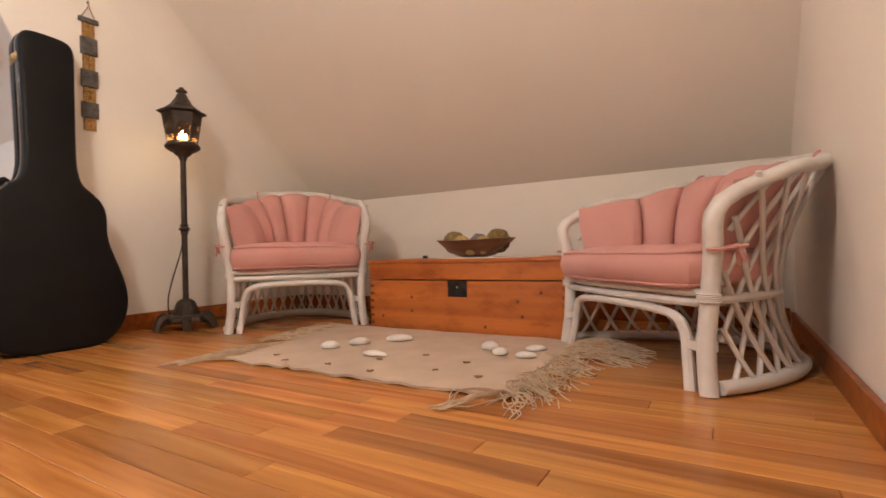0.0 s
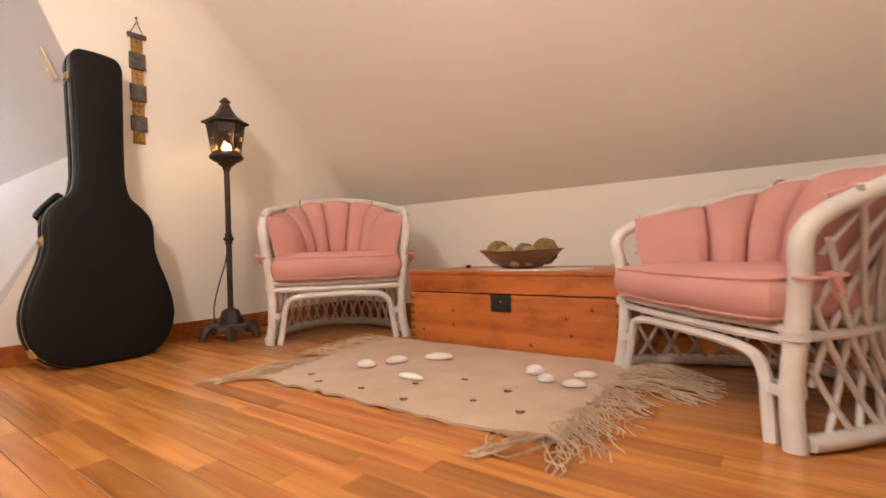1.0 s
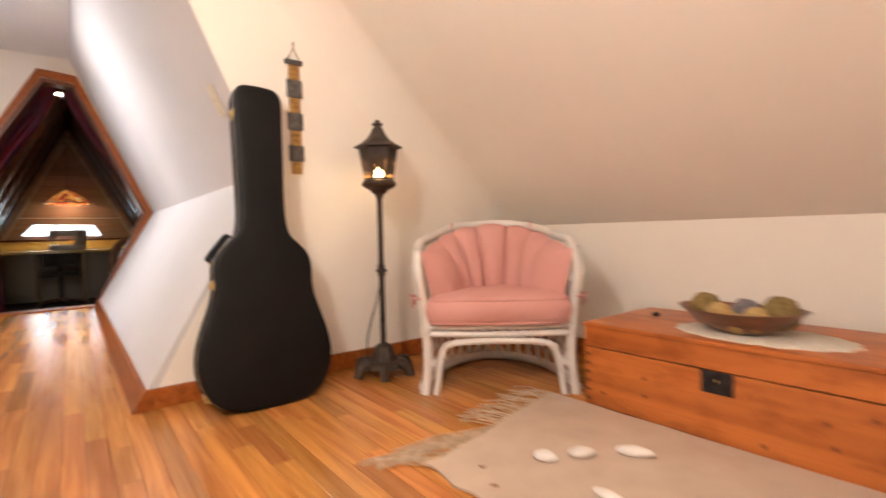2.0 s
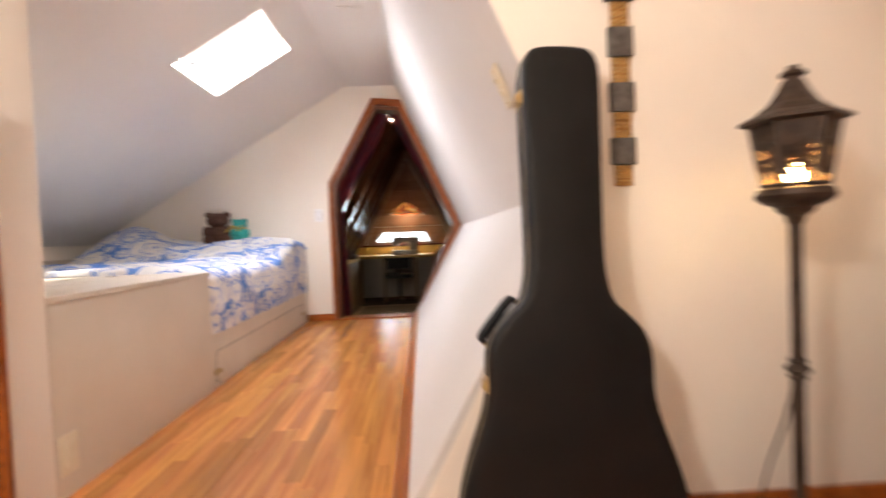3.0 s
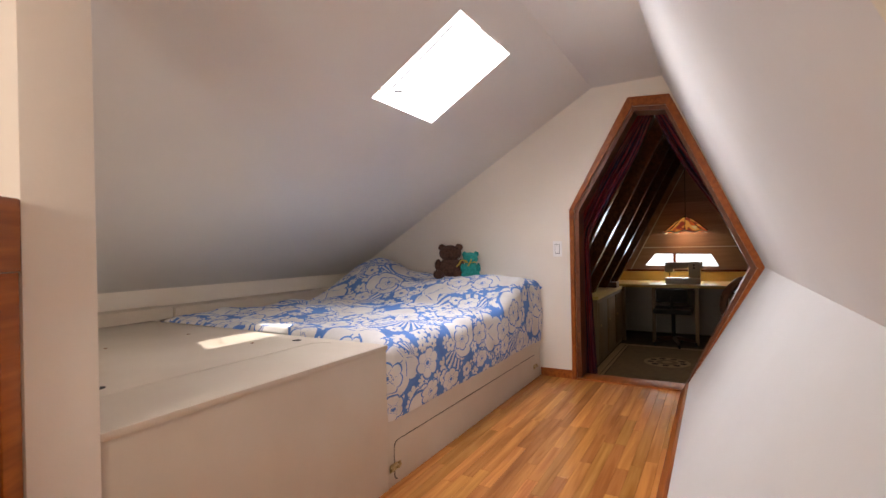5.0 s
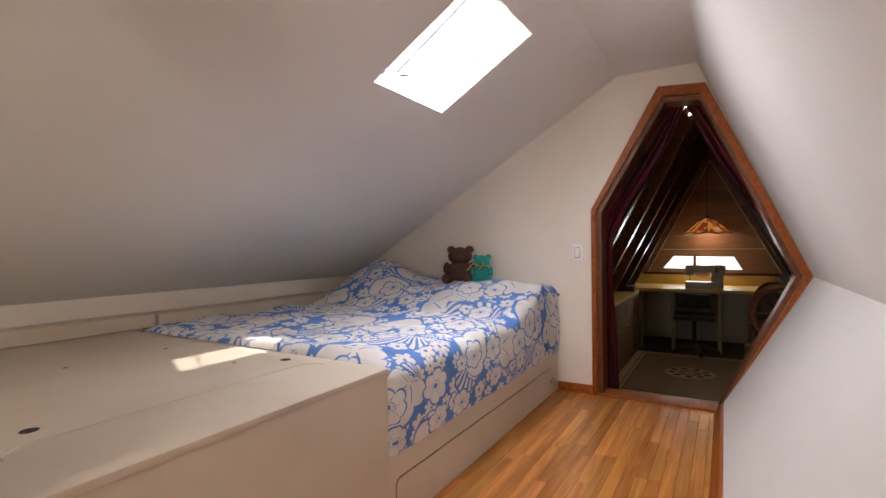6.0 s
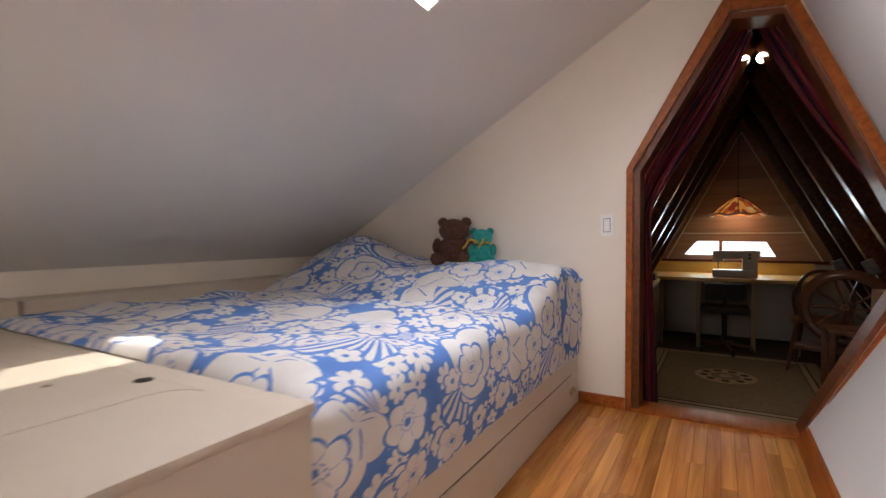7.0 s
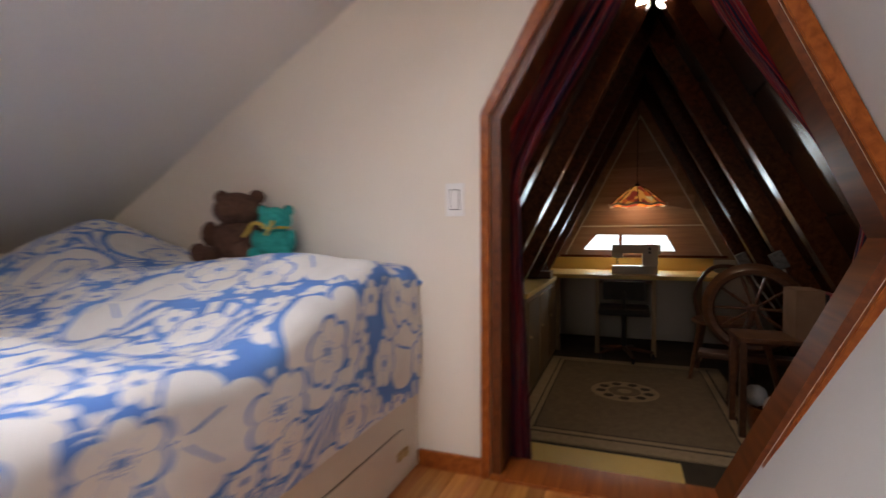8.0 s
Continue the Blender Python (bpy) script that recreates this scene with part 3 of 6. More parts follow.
part("lid_gap", at(prism(lid_outline(0.0016), 2, CUPZ - 0.002, CUPZ - 0.0006), cup), DARKHOLE, cup, "thin dark gap round the lid")
lid = part("lid", at(prism(lid_outline(0.0), 2, CUPZ - 0.002, CUPZ), cup), CABINET, cup, "flush lift-up lid with rounded corners")
part("back_ledge", at(box(-3.60, -2.466, BEDKNEE + 0.001, -2.14, CUPZ + 0.001, 0.645, 0.004), cup), CABINET, cup)
for hx, hy in ((-2.64, -0.90), (-3.40, -0.92)):
    # flat dark disc on the lid, coloured as the shade inside a finger hole
    ring = lathe([(0.0190, 0.0002), (0.0185, 0.0010), (0.0, 0.0008)], 20)
    ring.transform(Matrix.Translation((hx, hy, CUPZ)))
    part("finger_hole_shade", at(ring, cup), DARKHOLE, cup, "dark round disc coloured as the shade in a finger hole")
for hx, hy in ((-2.95, -1.52), (-3.30, -1.52), (-3.28, -1.05)):
    part("screw_cap", at(lathe([(0.008, 0.0), (0.006, 0.002), (0, 0.002)], 12, Matrix.Translation((hx, hy, CUPZ))), cup), CARD, cup)

# bed box
bed = empty("built_in_bed", pose(-4.4, FRONT, 0), "cream-painted built-in bed box with a latched drop front", "bed")
part("front_panel", at(box(END + 0.001, -3.487, FRONT - 0.02, FRONT - 0.004, 0.0, 0.296, 0.002), bed), CABINET, bed)
outline = []
for cx, cz, a0 in ((-5.245, 0.147, 90), (-5.245, 0.045, 180), (-3.555, 0.045, 270), (-3.555, 0.147, 0)):
    for k in range(7):
        a = radians(a0 + 15 * k)
        outline.append((cx + 0.026 * math.cos(a), cz + 0.026 * math.sin(a)))
bm = prism(outline, 1, FRONT - 0.003, FRONT + 0.001)
part("drop_door", at(bm, bed), CABINET, bed)
bm = prism([(x + (0.003 if x > -4.4 else -0.003), z + (0.003 if z > 0.09 else -0.003)) for x, z in outline], 1, FRONT - 0.0038, FRONT - 0.0032)
part("door_gap", at(bm, bed), DARKHOLE, bed, "thin dark gap round the drop door")
part("base_board", at(box(END + 0.001, -3.487, BEDKNEE, FRONT - 0.021, 0.1, 0.28), bed), CABINET, bed)
part("back_ledge", at(box(END + 0.001, -3.61, BEDKNEE + 0.001, -2.13, 0.28, 0.64, 0.004), bed), CABINET, bed)
for lx, lz in ((-3.532, 0.077), (-5.262, 0.094)):
    latch = part("barrel_latch", at(box(lx - 0.006, lx + 0.042, FRONT + 0.001, FRONT + 0.005, lz - 0.015, lz + 0.015, 0.001), bed), BRASS, bed, "small brass barrel latch")
    part("bolt", at(tube([(lx - 0.022, FRONT + 0.009, lz), (lx + 0.046, FRONT + 0.010, lz)], 0.006, 8), bed), BRASS, latch)
    part("bolt_knob", at(tube([(lx + 0.012, FRONT + 0.009, lz), (lx + 0.012, FRONT + 0.024, lz + 0.004)], [0.003, 0.005], 8), bed), BRASS, latch)
    part("keeper", at(box(lx - 0.028, lx - 0.014, FRONT - 0.003, FRONT + 0.008, lz - 0.012, lz + 0.012, 0.001), bed), BRASS, latch)


# duvet: a puffy cover over mattress and pillows, folded down at the front
def smooth(a, b, x):
    t = min(max((x - a) / (b - a), 0), 1)
    return t * t * (3 - 2 * t)


def duvet_top(x, y):
    z = 0.600 + 0.125 * smooth(-4.5, -5.10, x) - 0.02 * smooth(-0.9, -0.55, y)
    z += 0.16 * math.exp(-((x + 5.12) / 0.24) ** 2 - ((y + 1.80) / 0.24) ** 2)
    z += 0.02 * math.exp(-((x + 5.12) / 0.22) ** 2 - ((y + 0.78) / 0.30) ** 2)
    z -= 0.035 * smooth(-4.72, -4.60, x) * smooth(-4.36, -4.52, x) * (0.6 + 0.4 * math.sin(5 * y))
    z += 0.018 * noise.noise(Vector((x * 3.1, y * 3.1, 1.7))) + 0.010 * noise.noise(Vector((x * 8, y * 8, 4.1)))
    z += 0.010 * (1 - abs(noise.noise(Vector((x * 4.2 + y * 2.0, y * 1.6 - x, 6.3))))) ** 6 + 0.006 * (1 - abs(noise.noise(Vector((x * 2.2 - y * 3.4, y * 2.6 + x, 2.3))))) ** 6
    z += 0.012 * math.sin(9 * x + 4 * y + 3 * noise.noise(Vector((x * 2, y * 2, 0))))
    return z


duvet = empty("duvet", pose(-4.4, -1.3, 0.3), "puffy duvet and pillows in blue cotton printed with white flowers", "bedding")
bm = bmesh.new()
uvl = bm.loops.layers.uv.new("UVMap")
NX, NS = 150, 150
SY0, SY1, DROP = -2.12, -0.575, 0.34
L = (SY1 - SY0) + 0.11 + DROP
vg = []
for i in range(NX + 1):
    x = END + 0.012 + (3.4825 * -1 - (END + 0.012)) * i / NX
    row = []
    zf = duvet_top(x, SY1)
    end = smooth(-3.62, -3.49, x)
    for j in range(NS + 1):
        s = L * j / NS
        if s <= SY1 - SY0:
            y, z = SY0 + s, duvet_top(x, SY0 + s)
            z -= 0.05 * smooth(0.12, 0.0, s)
        else:
            q = s - (SY1 - SY0)
            if q < 0.11:
                a = q / 0.11 * math.pi / 2
                y, z = SY1 + 0.07 * math.sin(a), zf - 0.07 * (1 - math.cos(a))
            else:
                f = (q - 0.11) / DROP
                y = SY1 + 0.07 + 0.010 * math.sin(f * 3.1) + 0.012 * noise.noise(Vector((x * 7, f * 2.0, 9))) * math.sin(f * math.pi) - 0.003 * f
                z = zf - 0.07 - f * (zf - 0.07 - 0.266 - 0.008 * noise.noise(Vector((x * 4, 2.2, 5))))
        if s <= SY1 - SY0 + 0.11:
            r = 1 - math.sqrt(max(0.0, 1 - min(max((x + 3.56) / 0.0775, 0), 1) ** 2))
            low = CUPZ + 0.003 - 0.05 * smooth(1.0, 1.4, s)
            z = z + (low - z) * r if z > low else z
        if s > SY1 - SY0:
            y -= max(0.0, y - (FRONT - 0.008)) * smooth(-3.515, -3.4825, x)
        row.append((bm.verts.new((x, y, z)), (x, s)))
    vg.append(row)
for i in range(NX):
    for j in range(NS):
        quad = (vg[i][j], vg[i + 1][j], vg[i + 1][j + 1], vg[i][j + 1])
        fc = bm.faces.new([q[0] for q in quad])
        for lp, q in zip(fc.loops, quad):
            lp[uvl].uv = q[1]
cover = part("cover", at(bm, duvet), FLORAL, duvet)
bm = box(END + 0.02, -3.50, -2.10, -0.60, 0.281, 0.50, 0.05)
tagged(part("mattress", bm, PAPER), "pale mattress under the floral duvet", "mattress")

# pillow corner peeking out at the wall
bm = bmesh.new()
tube_into(bm, spline([(END + 0.03, -0.56, 0.63), (END + 0.02, -0.515, 0.645), (END + 0.018, -0.49, 0.652)], 8), [0.02, 0.02, 0.018, 0.016, 0.013, 0.01, 0.007, 0.003], 8)
part("pillow_corner", at(bm, duvet), FLORAL, duvet)


# soft toys: plain plush shapes
def ball(bm, c, r, sx=1, sy=1, sz=1, seg=16):
    tmp = bmesh.new()
    bmesh.ops.create_uvsphere(tmp, u_segments=seg, v_segments=seg // 2 + 2, radius=r)
    tmp.transform(Matrix.Translation(c) @ Matrix.Diagonal((sx, sy, sz, 1)))
    return merge(bm, tmp)


def bear(name, m, size, mat, label, wide=1.0):
    bm = bmesh.new()
    ball(bm, (0, 0, 0.36), 0.36, 1.08, 0.9, 1.0)
    ball(bm, (0, -0.03, 0.86), 0.30, 1.10, 0.95, 0.92)
    ball(bm, (0, -0.29, 0.80), 0.13, 1.1, 0.9, 0.85)
    for s in (-1, 1):
        ball(bm, (0.25 * s, 0.02, 1.06), 0.115, 1, 0.65, 1)
        ball(bm, (0.26 * s, -0.28, 0.15), 0.16, 0.8, 1.5, 0.85)
        ball(bm, (0.28 * s, -0.52, 0.19), 0.13, 0.95, 0.6, 1.15)
        ball(bm, (0.34 * s, -0.14, 0.47), 0.12, 0.8, 1.1, 1.7)
    for v in bm.verts:
        v.co += Vector((noise.noise(v.co * 7), noise.noise(v.co * 7 + Vector((5, 0, 0))), noise.noise(v.co * 7 + Vector((0, 5, 0))))) * 0.012
    bm.transform(Matrix.Diagonal((size * wide, size * wide, size, 1)))
    ob = part(name, bm, mat)
    ob.matrix_world = m
    return tagged(ob, label, "soft toy")


bear("teddy_bear", pose(-5.275, -1.20, duvet_top(-5.26, -1.20) - 0.025, 0, 0, 108), 0.235, BEARB, "dark brown plush teddy bear sitting on the duvet", 1.16)
bear("teddy_bear", pose(-5.262, -1.018, duvet_top(-5.25, -1.018) - 0.015, 0, 0, 116), 0.178, BEART, "turquoise plush teddy bear leaning on the brown one")
bx, by, bz = -5.262, -1.018, duvet_top(-5.25, -1.018) + 0.115
ribbon = tube([(bx + 0.046 * math.cos(a * 0.5236), by + 0.046 * math.sin(a * 0.5236), bz) for a in range(12)], 0.008, 6, True)
tube_into(ribbon, spline([(bx + 0.050, by + 0.006, bz), (bx + 0.066, by - 0.04, bz + 0.014), (bx + 0.070, by - 0.065, bz - 0.018), (bx + 0.068, by - 0.085, bz - 0.034)], 10), 0.006, 6)
tube_into(ribbon, spline([(bx + 0.050, by + 0.006, bz), (bx + 0.062, by + 0.04, bz + 0.016), (bx + 0.064, by + 0.01, bz - 0.03)], 10), 0.006, 6)
tagged(part("neck_ribbon", ribbon, YELLOW), "yellow ribbon tied round the turquoise bear's neck", "ribbon")


# switch plates and outlet
def plate(name, m, w, h, mat, label, rocker):
    ob = empty(name, m, label, "switch")
    part("cover_plate", box(-w / 2, w / 2, -0.006, 0, -h / 2, h / 2, 0.003), mat, ob)
    if rocker:
        # grey plate puts the shadow line round the rocker into colour
        part("rocker_gap_shade", box(-w * 0.26, w * 0.26, -0.0066, -0.0058, -h * 0.31, h * 0.31), SLATE, ob, "grey plate coloured as the shadow gap round the rocker")
        part("rocker", box(-w * 0.225, w * 0.225, -0.011, -0.006, -h * 0.285, h * 0.285, 0.002), mat, ob)
    else:
        for k in (-1, 1):
            part("toggle", box(-0.0035, 0.0035, -0.013, -0.006, k * h * 0.15 - 0.007, k * h * 0.15 + 0.007, 0.0015), mat, ob)
        for k in (-0.4, 0, 0.4):
            part("screw", lathe([(0.003, 0), (0.0025, 0.0015), (0, 0.0015)], 10, Matrix.Translation((0, -0.006, k * h)) @ Matrix.Rotation(radians(90), 4, "X")), BRASS, ob)
    return ob


plate("light_switch", pose(END, -0.372, 0.933, 0, 0, 90), 0.066, 0.112, WHITEPL, "white rocker light switch on the end wall", True)
tilt = math.degrees(math.atan2(CREASE_Y - SL1, FLAT - CREASE_Z))
plate("light_switch", pose(-2.378, 0.7535, 1.09, tilt, 0, 0) @ Matrix.Translation((0, -0.002, 0)), 0.066, 0.114, IVORY, "ivory double toggle switch on the leaning wall", False)
outlet = empty("wall_outlet", pose(-2.522, FRONT, 0.122), "ivory wall outlet on the cupboard front", "outlet")
part("cover_plate", box(-0.034, 0.034, 0, 0.006, -0.057, 0.057, 0.003), IVORY, outlet)
for k in (-0.022, 0.022):
    part("socket", box(-0.016, 0.016, 0.006, 0.009, k - 0.014, k + 0.014, 0.003), IVORY, outlet)

# ceiling vent
vent = empty("ceiling_vent", pose(-4.02, 0.16, FLAT), "small white grille in the flat ceiling", "vent")
part("grille_frame", box(-0.09, 0.09, -0.075, 0.075, -0.008, -0.001, 0.003), CEIL, vent)
for k in range(6):
    part("slat", box(-0.075, 0.075, -0.06 + k * 0.021, -0.047 + k * 0.021, -0.012, -0.008, 0.001), CEIL, vent)

# post and guard rail
post = empty("post", pose(-2.404, -0.60, 0), "square cream-painted post from floor to slope", "post")
part("shaft", at(box(-2.467, -2.340, -0.697, FRONT + 0.005, -0.3, slz(-0.59) + 0.02, 0.004), post), WALL, post)
guard = empty("glazed_gate", pose(-2.335, -0.532, 0.006, 0, 0, 38), "reddish wood gate with a glass panel, hinged on the post", "gate")
part("top_rail", box(0.012, 0.62, -0.022, 0.022, 0.92, 1.058, 0.005), TRIM, guard)
part("hinge_block", box(-0.004, 0.012, -0.02, 0.02, 0.922, 1.056, 0.002), BOWLM, guard)
part("stile", box(0.012, 0.062, -0.018, 0.018, 0.06, 0.919, 0.003), TRIM, guard)
part("stile", box(0.57, 0.62, -0.018, 0.018, 0.06, 0.919, 0.003), TRIM, guard)
part("glass_bead", box(0.063, 0.082, -0.012, 0.012, 0.06, 0.918, 0.002), TRIM, guard)
part("bottom_rail", box(0.012, 0.62, -0.02, 0.02, 0.012, 0.059, 0.003), TRIM, guard)
gl = part("glass_panel", box(0.083, 0.569, -0.003, 0.003, 0.060, 0.919), GLASS, guard, "clear glass panel")
gl.visible_shadow = False

tagged(part("sky_haze", box(-70, 15, -12.2, -12.0, -3, 45), glowing("white_haze", (0.97, 0.99, 1.0), 1.7)), "bright white hazy sky outside the roof window", "sky", "", "structure")
# roof window: lining, sash, handle
rw = empty("roof_window", pose(-4.0125, -0.52, 1.81), "white roof window with overexposed daylight behind it", "window")
up = Vector((0, -slope_l, 1)).normalized()
along = Vector((0, 1, slope_l)).normalized()


def rwp(x, y, lift):
    return Vector((x, y, slz(y))) + up * lift


for x0, x1, ya, yb in ((SKX0, SKX0 + 0.018, SKY0, SKY1), (SKX1 - 0.018, SKX1, SKY0, SKY1), (SKX0 + 0.018, SKX1 - 0.018, SKY0, SKY0 + 0.02), (SKX0 + 0.018, SKX1 - 0.018, SKY1 - 0.02, SKY1)):
    bm = bmesh.new()
    c = [rwp(x, y, l) for l in (0.085, 0.105) for x, y in ((x0, ya), (x1, ya), (x1, yb), (x0, yb))]
    v = [bm.verts.new(p) for p in c]
    for q in ((0, 1, 2, 3), (7, 6, 5, 4), (0, 4, 5, 1), (1, 5, 6, 2), (2, 6, 7, 3), (3, 7, 4, 0)):
        bm.faces.new([v[k] for k in q])
    part("sash", at(bm, rw), CEIL, rw)
part("opener_rod", at(tube([rwp(SKX1 - 0.14, -0.72, 0.06), rwp(SKX1 - 0.14, -0.36, 0.075)], 0.004, 6), rw), LATCHM, rw)
part("opener_handle", at(tube([rwp(SKX1 - 0.20, -0.70, 0.05), rwp(SKX1 - 0.17, -0.72, 0.06)], 0.006, 6), rw), LATCHM, rw)

# ---- alcove: rattan chairs ----


def chair_surface(u, v):
    """The flared barrel of the chair: u round from one front post to the other, v from floor ring to top rail."""
    phi = math.pi * (1 - u)
    s = math.sin(phi)
    lev = ((0.264, 0.0, 0.435, 0.018), (0.246, 0.012, 0.35, 0.215), (0.292, 0.012, 0.455, 0.50 + 0.09 * max(s, 0) ** 1.5))
    a, b, c = (v - 0.4) * (v - 1) / 0.4, v * (v - 1) / (0.4 * -0.6), v * (v - 0.4) / 0.6
    w, y0, d = (a * lev[0][k] + b * lev[1][k] + c * lev[2][k] for k in range(3))
    z = lev[0][3] + (lev[1][3] - lev[0][3]) * v / 0.4 if v < 0.4 else lev[1][3] + (lev[2][3] - lev[1][3]) * (v - 0.4) / 0.6
    q = 1 - 0.16 * smooth(0.3, 1.0, v)
    return Vector((math.copysign(abs(math.cos(phi)) ** q, math.cos(phi)) * w, y0 + d * max(s, 0) ** q, z))


def rattan_chair():
    ob = empty("rattan_armchair", Matrix.Identity(4), "white-painted rattan tub chair with pink channelled cushions", "armchair", "rattan chairs beside the trunk")
    # one bent cane makes both front posts and the top rail
    top = [chair_surface(u, 1) for u in np.linspace(0.09, 0.91, 15)]
    pts = [(-0.258, -0.012, 0.0), (-0.246, -0.004, 0.10), (-0.250, 0.004, 0.22), (-0.262, 0.003, 0.33), (-0.276, 0.008, 0.435), *top,
           (0.276, 0.008, 0.435), (0.262, 0.003, 0.33), (0.250, 0.004, 0.22), (0.246, -0.004, 0.10), (0.258, -0.012, 0.0)]
    part("top_rail", tube(spline(pts, 90), 0.0170, 10), RATTAN, ob)
    part("floor_ring", tube([chair_surface(u, 0) for u in np.linspace(0.004, 0.996, 40)], 0.0165, 10), RATTAN, ob)
    part("seat_ring", tube([chair_surface(u, 0.4) for u in np.linspace(0.01, 0.99, 40)], 0.011, 8), RATTAN, ob)
    for z in (0.207, 0.232):
        part("seat_rail", tube(spline([(-0.25, 0.0, z), (0, -0.018, z), (0.25, 0.0, z)], 12), 0.0105, 8), RATTAN, ob)
    arch = [(-0.220, -0.018, 0.0), (-0.208, -0.010, 0.07), (-0.200, -0.006, 0.125), (-0.18, -0.008, 0.166), (-0.12, -0.012, 0.18), (0, -0.018, 0.184),
            (0.12, -0.012, 0.18), (0.18, -0.008, 0.166), (0.200, -0.006, 0.125), (0.208, -0.010, 0.07), (0.220, -0.018, 0.0)]
    part("front_arch", tube(spline(arch, 44), 0.0115, 8), RATTAN, ob)
    for sgn in (-1, 1):
        for z0, x0 in ((0.212, 0.250), (0.1, 0.232)):
            bm = bmesh.new()
            for k in range(5):
                ring = [(sgn * x0 + 0.0195 * math.cos(a) * (1 if z0 > 0.2 else 1.45), 0.002 + 0.0195 * math.sin(a), z0 + 0.0045 * k) for a in np.linspace(0, 2 * math.pi, 15)[:-1]]
                tube_into(bm, ring, 0.0024, 5, True)
            part("cane_binding", bm, RATTAN, ob)
    N = 19
    for turn in (-1, 1):
        for k in range(-4, N + 5):
            u0 = (k + 0.5) / N
            vs = [v for v in np.linspace(0.0, 1.0, 16) if 0.012 < u0 + turn * 0.20 * (v - 0.5) < 0.988]
            if len(vs) < 3:
                continue
            lift = 0.004 * turn
            line = []
            for v in vs:
                p = chair_surface(u0 + turn * 0.20 * (v - 0.5), v)
                out = Vector((p.x, p.y - 0.15, 0)).normalized()
                line.append(p + out * lift)
            part("lattice_cane", tube(line, 0.0052, 6), RATTAN, ob)
    # seat cushion
    outline = [(0.236 * math.cos(p), 0.035 + 0.315 * math.sin(p)) for p in np.linspace(0, math.pi, 26)]
    outline += [(-0.239, 0.0), (-0.231, -0.026), *[(x, -0.036 - 0.012 * math.cos(x / 0.208 * 1.5)) for x in np.linspace(-0.208, 0.208, 12)], (0.231, -0.026), (0.239, 0.0)]
    bm = bmesh.new()
    loops = []
    for z, inset in ((0.238, 0.05), (0.240, 0.018), (0.249, 0.002), (0.264, -0.008), (0.287, -0.013), (0.309, -0.009), (0.326, 0.002), (0.336, 0.026), (0.344, 0.09), (0.347, 0.16)):
        loop = []
        for x, y in outline:
            c = Vector((0, 0.15, 0)) - Vector((x, y, 0))
            p = Vector((x, y, z)) + c.normalized() * inset
            p.z += 0.005 * noise.noise(Vector((x * 12, y * 12, z * 40)))
            loop.append(bm.verts.new(p))
        loops.append(loop)
    n = len(outline)
    for a, b in zip(loops, loops[1:]):
        for k in range(n):
            bm.faces.new((a[k], a[(k + 1) % n], b[(k + 1) % n], b[k]))
    bm.faces.new(loops[-1])
    bm.faces.new(loops[0][::-1])
    seat = part("seat_cushion", bm, PINK, ob, "plump pink cotton seat cushion")
    for z in (0.249, 0.327):
        ring = []
        for x, y in outline:
            c = (Vector((0, 0.15, 0)) - Vector((x, y, 0))).normalized()
            ring.append(Vector((x, y, z + 0.003 * noise.noise(Vector((x * 9, y * 9, z))))) + c * 0.002)
        part("piping", tube(ring, 0.0042, 6, True), PINK, seat)
    # back cushion with seven upright channels
    bm = bmesh.new()
    rings = []
    T0, T1, NT = 0.014, 0.986, 126
    for k in range(NT + 1):
        t = k / NT
        u = T0 + (T1 - T0) * t
        zr = chair_surface(u, 1).z
        th = 0.050 + 0.032 * abs(math.sin(math.pi * 7 * t)) ** 0.38 if 0 < k < NT else 0.018
        zt, zb = zr - 0.016 + 0.010 * abs(math.sin(math.pi * 7 * t)), 0.315
        zm = (zt + zb) / 2
        loop = []
        for inset, z in ((0.024, zb), (0.018, zm), (0.018, zt - 0.02), (0.018 + th * 0.3, zt + 0.006), (0.018 + th * 0.7, zt + 0.004), (0.018 + th, zt - 0.022),
                         (0.02 + th * 1.12, zt * 0.7 + zb * 0.3), (0.022 + th * 1.2, zm), (0.026 + th * 1.15, zb + 0.03), (0.026 + th, zb)):
            v = 0.4 + 0.6 * (z - 0.215) / (zr - 0.215)
            p = chair_surface(u, v)
            c = (Vector((0, 0.14, 0)) - Vector((p.x, p.y, 0))).normalized()
            q = p + c * inset
            q += c * 0.006 * noise.noise(Vector((u * 30, z * 20, 2.2)))
            loop.append(bm.verts.new(q))
        rings.append(loop)
    m = len(rings[0])
    for a, b in zip(rings, rings[1:]):
        for k in range(m):
            bm.faces.new((a[k], b[k], b[(k + 1) % m], a[(k + 1) % m]))
    bm.faces.new(rings[0])
    bm.faces.new(rings[-1][::-1])
    back = part("back_cushion", bm, PINK, ob, "pink cotton back cushion stitched in upright channels")
    # fabric ties at the posts and on the top rail
    for u, z in ((0.03, 0.335), (0.97, 0.335), (0.33, None), (0.67, None)):
        if z:
            c = Vector((math.copysign(0.278, u - 0.5), 0.006, z))
        else:
            c = chair_surface(u, 1)
        bm = tube([c + Vector((0.022 * math.cos(a), 0.022 * math.sin(a), 0.003 * math.sin(a))) for a in np.linspace(0, 2 * math.pi, 13)[:-1]] if z else
                  [c + Vector((0.0, 0.021 * math.cos(a), 0.021 * math.sin(a))) for a in np.linspace(0, 2 * math.pi, 13)[:-1]], 0.0045, 6, True)
        o = Vector((math.copysign(0.018, u - 0.5), 0.018, 0))
